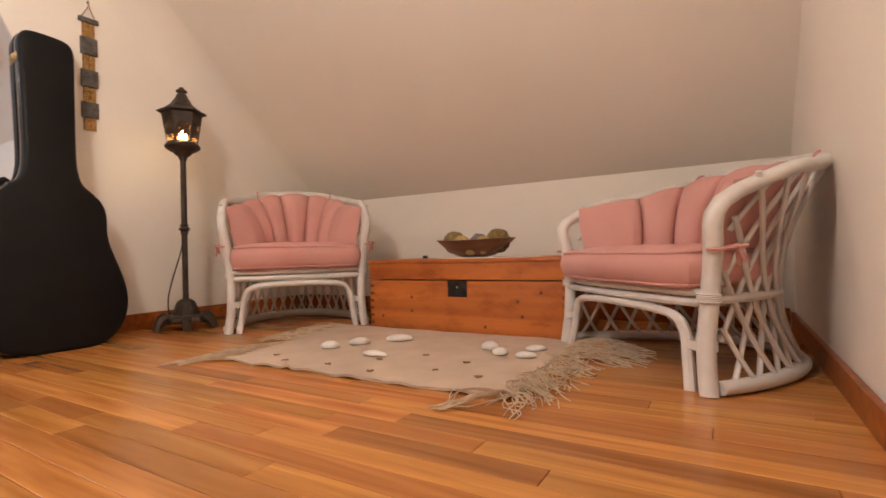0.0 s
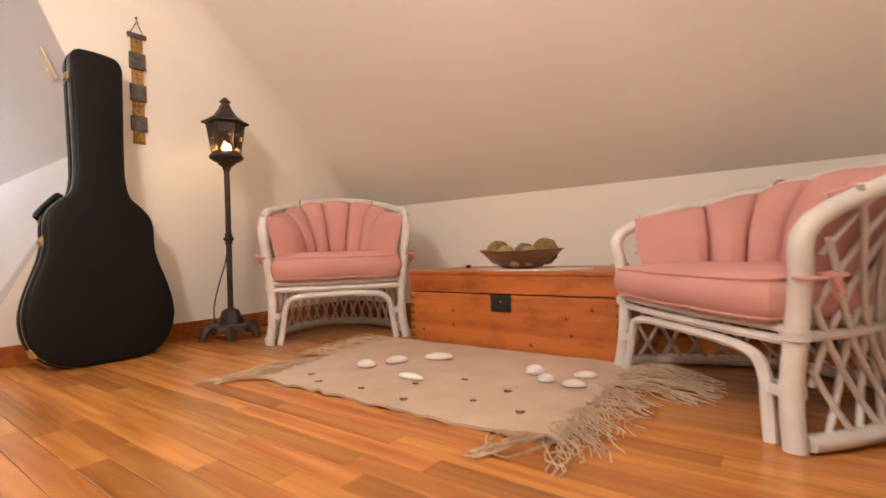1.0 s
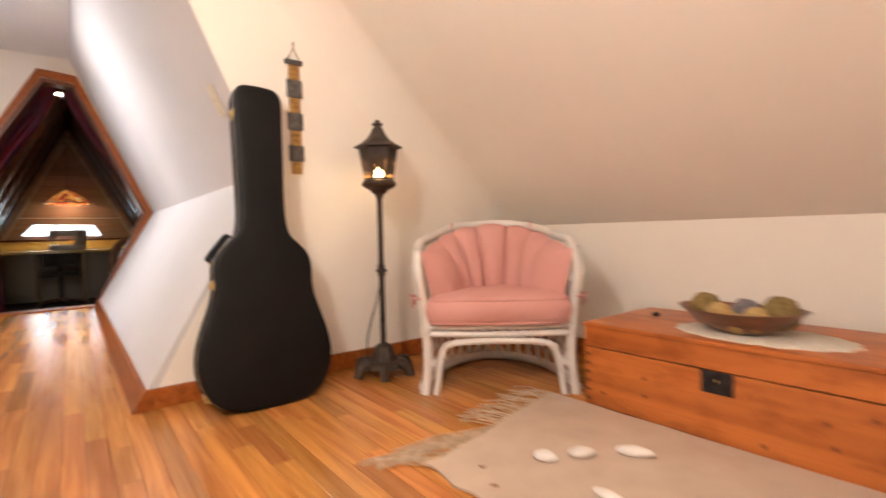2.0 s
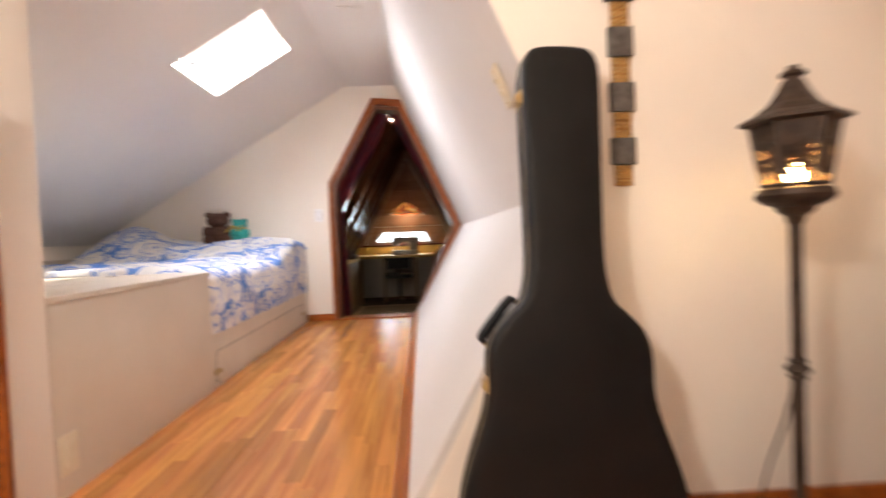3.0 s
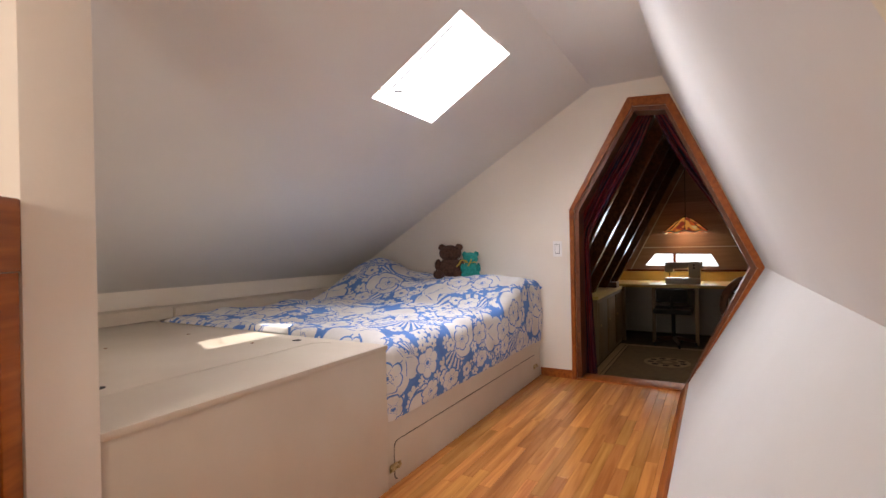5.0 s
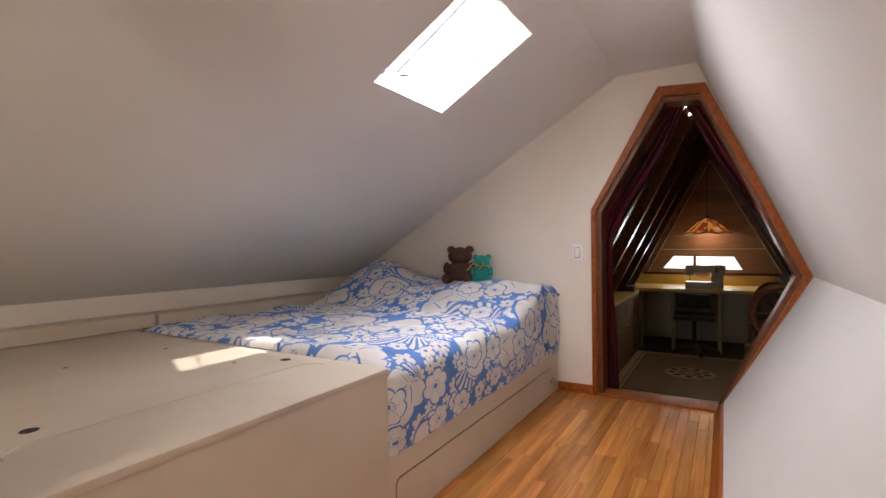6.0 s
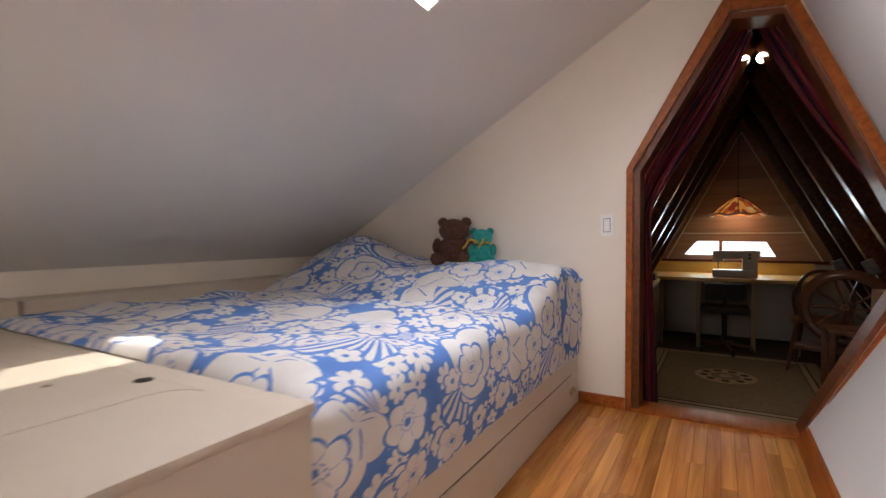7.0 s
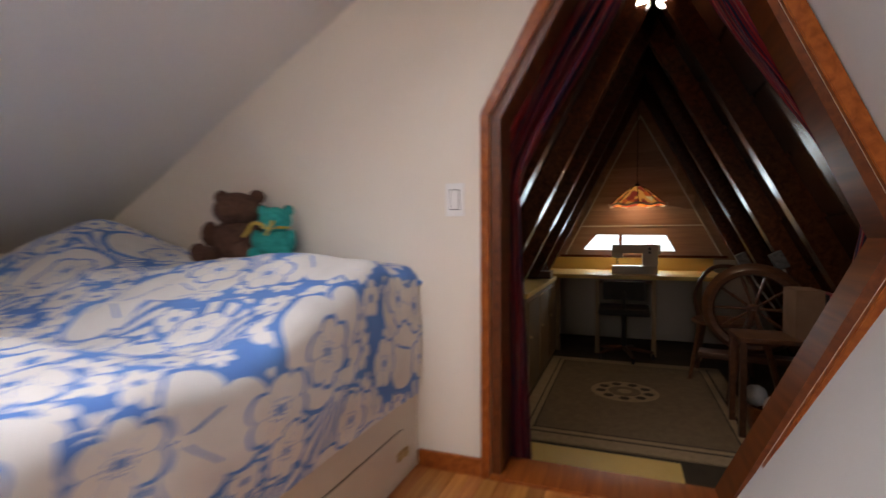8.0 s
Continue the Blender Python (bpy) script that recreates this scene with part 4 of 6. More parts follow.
        for dx, dz in ((0.009, 0.006), (-0.007, 0.008), (0.005, -0.030), (-0.003, -0.040)):
            tube_into(bm, spline([c + o, c + o + Vector((dx, 0.004, dz * 0.6)), c + o + Vector((dx * 1.6, 0.008, dz))], 6), [0.0035, 0.0045, 0.005, 0.0045, 0.004, 0.003], 6)
        part("fabric_tie", bm, PINK, ob)
    return ob


chair = rattan_chair()
chair.matrix_world = pose(-1.556, 1.433, 0, 0, 0, 49)
second = copy_thing(chair, pose(-0.312, 1.345, 0, 0, 0, -46.2))
second.scale = (1.11, 0.98, 0.84)


# ---- old pine trunk ----
TX0, TX1, TY0, TY1 = -1.296, -0.512, 1.56, 1.955
trunk = empty("storage_chest", pose(-0.892, 1.76, 0), "old orange-stained pine storage chest with an iron lock plate", "trunk")
part("front_board", at(box(TX0, TX1, TY0, TY0 + 0.018, 0.006, 0.186, 0.003), trunk), ORANGEWOOD, trunk)
part("back_board", at(box(TX0, TX1, TY1 - 0.018, TY1, 0.006, 0.186, 0.003), trunk), ORANGEWOOD, trunk)
for x in (TX0, TX1 - 0.018):
    part("end_board", at(box(x + 0.001, x + 0.017, TY0 + 0.018, TY1 - 0.018, 0.006, 0.186, 0.002), trunk), ORANGEWOOD, trunk)
part("bottom_board", at(box(TX0 + 0.004, TX1 - 0.004, TY0 + 0.004, TY1 - 0.004, 0.0, 0.006), trunk), BOWLM, trunk)
tl = part("lid", at(box(TX0 - 0.004, TX1 + 0.004, TY0 - 0.006, TY1 + 0.004, 0.25, 0.264, 0.004), trunk), ORANGEWOOD, trunk)
part("lid_front", at(box(TX0, TX1, TY0 - 0.002, TY0 + 0.016, 0.1905, 0.25, 0.003), trunk), ORANGEWOOD, tl)
part("lid_back", at(box(TX0, TX1, TY1 - 0.016, TY1, 0.1905, 0.25, 0.003), trunk), ORANGEWOOD, tl)
for x in (TX0, TX1 - 0.016):
    part("lid_end", at(box(x + 0.001, x + 0.015, TY0 + 0.016, TY1 - 0.016, 0.1905, 0.25, 0.002), trunk), ORANGEWOOD, tl)
lock = part("lock_plate", at(box(-0.942, -0.866, TY0 - 0.003, TY0 - 0.0005, 0.130, 0.187, 0.0015), trunk), LATCHM, trunk, "dark iron lock plate")
part("keyhole", at(tube([(-0.904, TY0 - 0.0045, 0.164), (-0.904, TY0 - 0.003, 0.164)], 0.004, 10), trunk), BRASS, lock)
part("hasp", at(box(-0.915, -0.893, TY0 - 0.005, TY0 - 0.003, 0.172, 0.187, 0.001), trunk), LATCHM, lock)
for x in (TX0 + 0.001, TX1 - 0.019):
    for k in range(6):
        z = 0.018 + k * 0.028
        part("dovetail", at(prism([(x, z), (x + 0.018, z + 0.002), (x + 0.018, z + 0.011), (x, z + 0.013)], 1, TY0 - 0.0008, TY0 + 0.004), trunk), BOWLM, trunk)
for x, z in ((-1.10, 0.125), (-1.10, 0.075), (-0.68, 0.120), (-0.665, 0.070), (-0.60, 0.15), (-1.235, 0.05), (-0.80, 0.03)):
    part("knot", at(lathe([(0.006, 0), (0.004, 0.001), (0, 0.001)], 10, Matrix.Translation((x, TY0, z)) @ Matrix.Rotation(radians(90), 4, "X")), trunk), BOWLM, trunk)
part("lid_knob", at(lathe([(0.010, 0), (0.012, 0.006), (0.008, 0.012), (0, 0.013)], 12, Matrix.Translation((-1.19, 1.80, 0.264))), trunk), LATCHM, trunk, "small dark iron knob")

# lace mat, bowl and dried balls
mat = bmesh.new()
n = 64
lo, hi = [], []
for k in range(n):
    a = 2 * math.pi * k / n
    r = 1 + 0.03 * math.cos(16 * a)
    lo.append(mat.verts.new((0.21 * r * math.cos(a), 0.125 * r * math.sin(a), 0.0)))
    hi.append(mat.verts.new((0.205 * r * math.cos(a), 0.121 * r * math.sin(a), 0.003)))
mat.faces.new(lo[::-1])
mat.faces.new(hi)
for k in range(n):
    mat.faces.new((lo[k], lo[(k + 1) % n], hi[(k + 1) % n], hi[k]))
mat.transform(Matrix.Translation((-0.86, 1.71, 0.264)))
tagged(part("lace_mat", mat, LACE), "cream oval lace mat lying on the chest", "mat")
bm = lathe([(0.0, 0.002), (0.05, 0.0), (0.085, 0.008), (0.125, 0.030), (0.165, 0.062), (0.172, 0.066), (0.168, 0.067), (0.160, 0.062), (0.12, 0.034), (0.08, 0.015), (0.04, 0.008), (0.0, 0.008)], 40)
for v in bm.verts:
    v.co.y *= 0.72
    v.co.z += 0.16 * v.co.x ** 2 * (v.co.z / 0.066) - 0.10 * v.co.y ** 2 * (v.co.z / 0.066)
bm.transform(Matrix.Translation((-0.905, 1.71, 0.2675)) @ Matrix.Diagonal((0.92, 0.92, 0.95, 1)))
tagged(part("wooden_bowl", bm, BOWLM), "dark carved wooden bowl on the lace mat", "bowl")
for x, y, z, r, mt, lb in ((-0.995, 1.71, 0.324, 0.043, MOSS, "round ball of brown dried moss"), (-0.815, 1.72, 0.325, 0.045, MOSS, "round ball of brown dried moss"), (-0.945, 1.675, 0.312, 0.036, STRAW, "straw-coloured woven ball"),
                           (-0.855, 1.675, 0.310, 0.034, STRAW, "straw-coloured woven ball"), (-0.90, 1.73, 0.318, 0.038, GREYBALL, "grey woven ball"), (-0.895, 1.655, 0.299, 0.026, STRAW, "straw-coloured woven ball")):
    bm = ball(bmesh.new(), (0, 0, 0), r, seg=20)
    for v in bm.verts:
        v.co *= 1 + 0.09 * noise.noise(v.co * 60) + 0.05 * noise.noise(v.co * 140)
    ob = part("decor_ball", bm, mt)
    ob.location = (x, y, z)
    tagged(ob, lb + " in the bowl", "ball", "balls in the bowl")


# ---- woven mat with fringes ----
rug = empty("woven_rug", pose(-0.865, 1.25, 0), "flat beige woven rug with long tangled jute fringe", "rug")
rng = random.Random(4)
NXr, NYr = 70, 30
bm = bmesh.new()
top, bot = [], []
for i in range(NXr + 1):
    rt, rb = [], []
    for j in range(NYr + 1):
        fx, fy = i / NXr, j / NYr
        x = -1.297 + 0.855 * fx - 0.14 * fy * (1 - fx) - 0.045 * fy * fx
        y = 0.926 + (0.625 + 0.012 * fx) * fy + 0.012 * fx * (1 - fy)
        y += (0.004 * math.sin(34 * fx) + 0.006 * noise.noise(Vector((fx * 9, 0, 0)))) * (1 - fy)
        z = 0.007 + 0.003 * noise.noise(Vector((x * 9, y * 9, 3))) + (0.005 * max(0, math.sin(37 * fx + 1)) + 0.010 * math.exp(-((fx - 0.29) / 0.02) ** 2)) * max(0, 1 - fy * 14)
        z += 0.014 * math.exp(-((fx - 0.97) / 0.03) ** 2 - (fy / 0.05) ** 2)
        rt.append(bm.verts.new((x, y, z)))
        rb.append(bm.verts.new((x, y, z - 0.006)))
    top.append(rt)
    bot.append(rb)
for i in range(NXr):
    for j in range(NYr):
        bm.faces.new((top[i][j], top[i + 1][j], top[i + 1][j + 1], top[i][j + 1]))
        bm.faces.new((bot[i][j], bot[i][j + 1], bot[i + 1][j + 1], bot[i + 1][j]))
for j in range(NYr):
    bm.faces.new((top[0][j], top[0][j + 1], bot[0][j + 1], bot[0][j]))
    bm.faces.new((top[-1][j + 1], top[-1][j], bot[-1][j], bot[-1][j + 1]))
for i in range(NXr):
    bm.faces.new((top[i + 1][0], top[i][0], bot[i][0], bot[i + 1][0]))
    bm.faces.new((top[i][-1], top[i + 1][-1], bot[i + 1][-1], bot[i][-1]))
part("woven_field", at(bm, rug), RUGM, rug)


def fringe(strands, name):
    bm = bmesh.new()
    for line, r in strands:
        tube_into(bm, line, r, 4)
    ob = part(name, at(bm, rug), ROPE, rug, "tangled jute fringe")
    ob["kind"] = "stuff"


rs = []
for k in range(170):
    f = rng.random()
    y = 0.94 + 0.64 * f
    x = -0.445 - 0.045 * f
    # locks gather: forward near the front corner, outward at the back
    if f < 0.10 and rng.random() < 0.55:
        tip = Vector((-0.58 + rng.uniform(0, 0.05), 0.835 + rng.uniform(-0.012, 0.012), 0.004))
    else:
        ang = radians(-72 + 66 * f ** 0.9 + rng.gauss(0, 20))
        ln = rng.uniform(0.07, 0.14) if f > 0.25 else rng.uniform(0.08, 0.15)
        if f > 0.62:
            ang, ln = radians(-14 + rng.gauss(0, 8)), rng.uniform(0.14, 0.24)
        tip = Vector((x + ln * math.cos(ang), y + ln * math.sin(ang), 0.004))
    mid = Vector((x, y, 0.01)).lerp(tip, 0.5) + Vector((rng.gauss(0, 0.022), rng.gauss(0, 0.022), rng.uniform(0.002, 0.02)))
    q = Vector((x, y, 0.01)).lerp(tip, 0.8) + Vector((rng.gauss(0, 0.012), rng.gauss(0, 0.012), rng.uniform(0, 0.006)))
    rs.append((spline([(x - 0.01, y, 0.009), mid, q, tip], 9), 0.0013))
fringe(rs, "fringe")
rs = []
for k in range(110):
    f = rng.random()
    y = 0.93 + 0.62 * f
    x = -1.297 - 0.14 * f
    if f < 0.45:
        tip = Vector((-1.41 + rng.uniform(-0.015, 0.06), 0.82 + f * 0.35 + rng.gauss(0, 0.012), 0.004))
    else:
        ang = radians(205 + rng.gauss(0, 14))
        ln = rng.uniform(0.06, 0.14)
        tip = Vector((x + ln * math.cos(ang), y + ln * math.sin(ang), 0.004))
    mid = Vector((x, y, 0.008)).lerp(tip, 0.5) + Vector((rng.gauss(0, 0.01), rng.gauss(0, 0.012), rng.uniform(0.002, 0.01)))
    rs.append((spline([(x + 0.01, y, 0.008), mid, tip], 7), 0.0013))
fringe(rs, "fringe")
for k, (x, y) in enumerate(((-1.20, 1.02), (-1.12, 0.985), (-0.98, 1.0), (-0.83, 0.99), (-0.69, 1.06), (-0.66, 1.16), (-0.80, 1.19), (-0.57, 1.05), (-0.89, 1.1))):
    bm = bmesh.new()
    turn = rng.uniform(0, 6)
    ring = [(0.010 if i % 2 == 0 else 0.0016) * rng.uniform(0.7, 1.2) for i in range(10)]
    for z in (0.0055, 0.0105):
        vs = [bm.verts.new((x + r * math.cos(turn + i * 0.628), y + r * math.sin(turn + i * 0.628), z)) for i, r in enumerate(ring)]
        if z > 0.01:
            bm.faces.new(vs)
            for i in range(10):
                bm.faces.new((prev[i], prev[(i + 1) % 10], vs[(i + 1) % 10], vs[i]))
        prev = vs
    part("star_motif", at(bm, rug), CARD, rug, "small brown starfish motif")
for x, y, a, b, c, turn in ((-1.128, 1.162, 0.030, 0.020, 0.015, 20), (-1.082, 1.243, 0.034, 0.018, 0.015, 50), (-1.002, 1.343, 0.044, 0.020, 0.014, 30), (-0.93, 1.129, 0.042, 0.014, 0.010, 0),
                            (-0.676, 1.337, 0.026, 0.024, 0.016, 0), (-0.621, 1.281, 0.022, 0.020, 0.013, 30), (-0.545, 1.273, 0.028, 0.017, 0.011, 15), (-0.549, 1.364, 0.030, 0.016, 0.011, 25)):
    bm = ball(bmesh.new(), (0, 0, 0), 1.0, seg=18)
    for v in bm.verts:
        fan = 1 - 0.35 * smooth(0.0, 1.0, v.co.x)
        ridge = 1 + 0.035 * math.cos(14 * math.atan2(v.co.y, v.co.x + 1.2))
        v.co = Vector((v.co.x * a, v.co.y * b * fan * ridge, max(v.co.z, -0.3) * c * ridge))
    ob = part("seashell", bm, SHELL)
    ob.matrix_world = pose(x, y, 0.0095 + 0.3 * c, 0, 0, turn)
    tagged(ob, "small white seashell lying on the woven rug", "shell", "shells on the rug")


# ---- guitar case leaning on the wall ----
case = empty("guitar_case", pose(-1.945, 0.784, 0.0, -8.6, 2.3, 90), "black hard-shell guitar case with brass latches leaning on the wall", "guitar case")
half = [(0.0, 0.0), (0.07, 0.001), (0.13, 0.014), (0.175, 0.045), (0.203, 0.09), (0.216, 0.145), (0.214, 0.20), (0.201, 0.255), (0.183, 0.31), (0.167, 0.36), (0.160, 0.405), (0.161, 0.445),
        (0.158, 0.482), (0.146, 0.514), (0.119, 0.545), (0.089, 0.575), (0.077, 0.622), (0.074, 0.68), (0.076, 0.80), (0.079, 0.93), (0.081, 1.03), (0.080, 1.062), (0.069, 1.089), (0.047, 1.101), (0.0, 1.104)]
right = [(p.x, p.y) for p in spline([(x, z, 0) for x, z in half], 72)]
left = [(-p.x, p.y) for p in spline([(x, z, 0) for x, z in half], 72)]
contour = right + left[-2:0:-1]
CT = 0.092


def shell(y0, y1, name):
    """Half of the case: edge band with a rounded, slightly domed face."""
    bm = bmesh.new()
    n = len(contour)
    sgn = 1 if y1 > y0 else -1
    loops = []
    for y, inset in ((y0, 0.0), (y1 - sgn * 0.012, 0.0), (y1 - sgn * 0.005, 0.002), (y1 - sgn * 0.001, 0.007), (y1, 0.014), (y1 + sgn * 0.002, 0.03)):
        loop = []
        for k, (x, z) in enumerate(contour):
            a, b = Vector(contour[k - 1]), Vector(contour[(k + 1) % n])
            t = (b - a).normalized()
            nx, nz = -t.y, t.x
            loop.append(bm.verts.new((x + nx * inset, y, z + nz * inset)))
        loops.append(loop)
    for a, b in zip(loops, loops[1:]):
        for k in range(n):
            bm.faces.new((a[k], a[(k + 1) % n], b[(k + 1) % n], b[k]))
    bm.faces.new(loops[-1])
    bm.faces.new(loops[0][::-1])
    return part(name, bm, BLACK, case)


shell(0.042, 0.0, "lid_shell")
shell(0.044, CT, "body_shell")


def along_case(k, y, out=0.001):
    n = len(contour)
    x, z = contour[k % n]
    t = (Vector(contour[(k + 1) % n]) - Vector(contour[k - 1])).normalized()
    return Vector((x + t.y * out, y, z - t.x * out))


part("seam_bead", tube([along_case(k, 0.043, 0.0) for k in range(len(contour))], 0.0035, 6, True), BLACK, case)
bm = bmesh.new()
n = len(contour)
for k in range(n):
    p, q = along_case(k, 0.030, 0.0005), along_case(k + 1, 0.030, 0.0005)
    steps = max(1, round((q - p).length / 0.0055))
    for s in range(steps):
        a, b = p.lerp(q, (s + 0.15) / steps), p.lerp(q, (s + 0.65) / steps)
        tube_into(bm, [a, b], 0.0014, 4)
st = part("stitching", bm, STITCH, case, "cream stitching along the edge")
st["kind"] = "stuff"


def side_at(z):
    """Index on the -x side nearest to height z."""
    return min(range(72, n), key=lambda k: abs(contour[k][1] - z))


for z in (1.0, 0.405, 0.06):
    k = side_at(z)
    p, q = along_case(k, 0.043, 0.0), along_case(k - 1, 0.043, 0.0)
    up_ = (q - p).normalized()
    out_ = Vector((-up_.z, 0, up_.x))
    mm = Matrix(((out_.x, 0, up_.x, p.x), (0, 1, 0, p.y), (out_.z, 0, up_.z, p.z), (0, 0, 0, 1)))
    latch = part("latch", box(0.0, 0.004, -0.026, 0.026, -0.016, 0.016, 0.0015, mm), BRASS, case, "brass draw latch")
    part("latch_lever", box(0.004, 0.010, -0.020, 0.012, -0.010, 0.010, 0.002, mm), BRASS, latch)
    part("latch_hook", tube([mm @ Vector((0.010, -0.018, -0.007)), mm @ Vector((0.013, -0.022, 0)), mm @ Vector((0.010, -0.018, 0.007))], 0.002, 6), BRASS, latch)
k0, k1 = side_at(0.485), side_at(0.572)
a, b = along_case(k0, 0.066, 0.004), along_case(k1, 0.066, 0.004)
d = (b - a).normalized()
o = Vector((-d.z, 0, d.x))
if o.x > 0:
    o = -o
handle = part("handle", tube(spline([a, a + o * 0.010 + d * 0.004, a + o * 0.014 + d * 0.022, b + o * 0.014 - d * 0.022, b + o * 0.010 - d * 0.004, b], 22), [0.006] * 4 + [0.0105] * 14 + [0.006] * 4, 8, False, 1.0), BLACK, case, "padded black carrying handle")
for p in (a, b):
    part("handle_mount", tube([p - o * 0.006 + Vector((0, -0.014, 0)), p - o * 0.006 + Vector((0, 0.014, 0))], 0.007, 8), BRASS, handle)


# ---- wall hanging ----
hang = empty("wall_hanging", pose(GW, 0.994, 1.301), "narrow wall hanging of carved brass and dark plates on a cord", "wall hanging")
part("nail", tube([(0.0, 0, 0.0), (0.014, 0, 0.003)], 0.0025, 6), LATCHM, hang)
part("cord", tube([(0.008, 0.022, -0.060), (0.011, 0.003, -0.022), (0.011, 0.001, 0.002), (0.011, -0.003, -0.022), (0.008, -0.022, -0.060)], 0.0016, 5), BOWLM, hang)
part("top_bar", box(0.002, 0.014, -0.034, 0.034, -0.080, -0.062, 0.003), SLATE, hang)
zz = 1.301
for z0, z1 in ((1.221, 1.163), (1.095, 1.037), (0.969, 0.911), (0.848, 0.800)):
    carved = part("carved_panel", box(0.002, 0.007, -0.021, 0.021, z1 - zz, z0 - zz, 0.001), CARVED, hang)
    for j in range(3):
        zc = z1 + (z0 - z1) * (j + 0.5) / 3 - zz
        for yy in (-0.011, 0.011):
            part("carved_boss", tube([(0.006, yy + 0.006 * math.cos(t), zc + 0.006 * math.sin(t)) for t in np.linspace(0, 2 * math.pi, 9)[:-1]], 0.0018, 5, True), BRASS, carved)
for z0, z1 in ((1.162, 1.096), (1.036, 0.970), (0.910, 0.849)):
    part("dark_plate", box(0.002, 0.012, -0.029, 0.029, z1 - zz, z0 - zz, 0.002), SLATE, hang)


# ---- floor lamp with a lantern ----
lamp = empty("floor_lamp", pose(-2.016, 1.246, 0.0, 0, 0.3, 0), "dark bronze floor lamp with a pierced lantern head, lit", "floor lamp")
part("base", lathe([(0.0, 0.035), (0.082, 0.035), (0.098, 0.04), (0.095, 0.055), (0.075, 0.062), (0.0, 0.062)], 6), IRON, lamp, "", False)
part("base_cone", lathe([(0.055, 0.060), (0.050, 0.075), (0.034, 0.115), (0.020, 0.125), (0.0, 0.125)], 8), IRON, lamp, "", False)
for k in range(6):
    a = radians(60 * k + 30)
    line = [(0.07 * math.cos(a), 0.07 * math.sin(a), 0.048), (0.098 * math.cos(a), 0.098 * math.sin(a), 0.046), (0.112 * math.cos(a), 0.112 * math.sin(a), 0.026), (0.116 * math.cos(a), 0.116 * math.sin(a), 0.008)]
    part("foot", tube(spline(line, 10), [0.020] * 5 + [0.018, 0.017, 0.016, 0.016, 0.016], 7), IRON, lamp)
part("pole", tube([(0, 0, 0.12), (0, 0, 0.39), (0, 0, 0.44), (0, 0, 0.705)], 0.0115, 12), IRON, lamp)
part("pole_knob", lathe([(0.012, 0.392), (0.017, 0.398), (0.013, 0.403), (0.023, 0.414), (0.013, 0.426), (0.017, 0.431), (0.012, 0.437)], 16), IRON, lamp)
part("cup", lathe([(0.0096, 0.695), (0.0144, 0.70), (0.0176, 0.712), (0.0320, 0.722), (0.0352, 0.730), (0.0528, 0.737), (0.0640, 0.745), (0.0672, 0.753), (0.0624, 0.764), (0.0496, 0.770), (0.0000, 0.770)], 12), IRON, lamp)
lantern = part("lantern_frame", tube([(0.053 * math.cos(radians(60 * k)), 0.053 * math.sin(radians(60 * k)), 0.772) for k in range(6)], 0.004, 6, True), IRON, lamp, "", False)
rng = random.Random(9)
for k in range(6):
    a0, a1 = radians(60 * k), radians(60 * (k + 1))
    B0, B1 = Vector((0.053 * math.cos(a0), 0.053 * math.sin(a0), 0.772)), Vector((0.053 * math.cos(a1), 0.053 * math.sin(a1), 0.772))
    U0, U1 = Vector((0.072 * math.cos(a0), 0.072 * math.sin(a0), 0.892)), Vector((0.072 * math.cos(a1), 0.072 * math.sin(a1), 0.892))
    part("lantern_post", tube([B0, U0], 0.0045, 6), IRON, lantern)
    bm = bmesh.new()

    def on(s, t):
        return B0.lerp(B1, s).lerp(U0.lerp(U1, s), t)
    tube_into(bm, [on(0, 0.62), on(0.5, 0.70), on(1, 0.62)], 0.003, 5)
    tube_into(bm, [on(0, 0.26), on(1, 0.26)], 0.0022, 5)
    for j in range(22):
        s, t = rng.uniform(0.10, 0.90), rng.uniform(0.22, 0.66)
        tube_into(bm, spline([on(s, t - 0.12), on(s + rng.uniform(-0.18, 0.18), t), on(min(max(s + rng.uniform(-0.3, 0.3), 0.03), 0.97), t + 0.13)], 6), 0.0031, 4)
        r = 0.09
        tube_into(bm, [on(min(max(s + r * math.cos(q), 0.02), 0.98), t + r * math.sin(q)) for q in np.linspace(0, 6.283, 8)[:-1]], 0.0022, 4, True)
    part("pierced_panel", bm, IRON, lantern)
    v = bmesh.new()
    q = [v.verts.new(Vector((p.x * 0.95, p.y * 0.95, p.z))) for p in (on(0, 0.02), on(1, 0.02), on(1, 0.7), on(0, 0.7))]
    q2 = [v.verts.new(Vector((x.co.x * 0.97, x.co.y * 0.97, x.co.z))) for x in q]
    v.faces.new(q)
    v.faces.new(q2[::-1])
    for j in range(4):
        v.faces.new((q[j], q2[j], q2[(j + 1) % 4], q[(j + 1) % 4]))
    pane = part("pane", v, AMBER, lantern, "added amber sheet that glows in the bulb's light", False)
    pane.visible_shadow = False
    v = bmesh.new()
    q = [v.verts.new(p) for p in (on(0, 0.68), on(1, 0.68), on(1, 1), on(0, 1))]
    q2 = [v.verts.new(x.co * 0.985) for x in q]
    v.faces.new(q)
    v.faces.new(q2[::-1])
    for j in range(4):
        v.faces.new((q[j], q2[j], q2[(j + 1) % 4], q[(j + 1) % 4]))
    part("upper_band", v, IRON, lantern, "", False)
part("lantern_roof", lathe([(0.0000, 0.889), (0.0800, 0.889), (0.0928, 0.893), (0.0912, 0.899), (0.0640, 0.912), (0.0416, 0.930), (0.0272, 0.952), (0.0176, 0.972), (0.0000, 0.972)], 6), IRON, lamp, "", False)
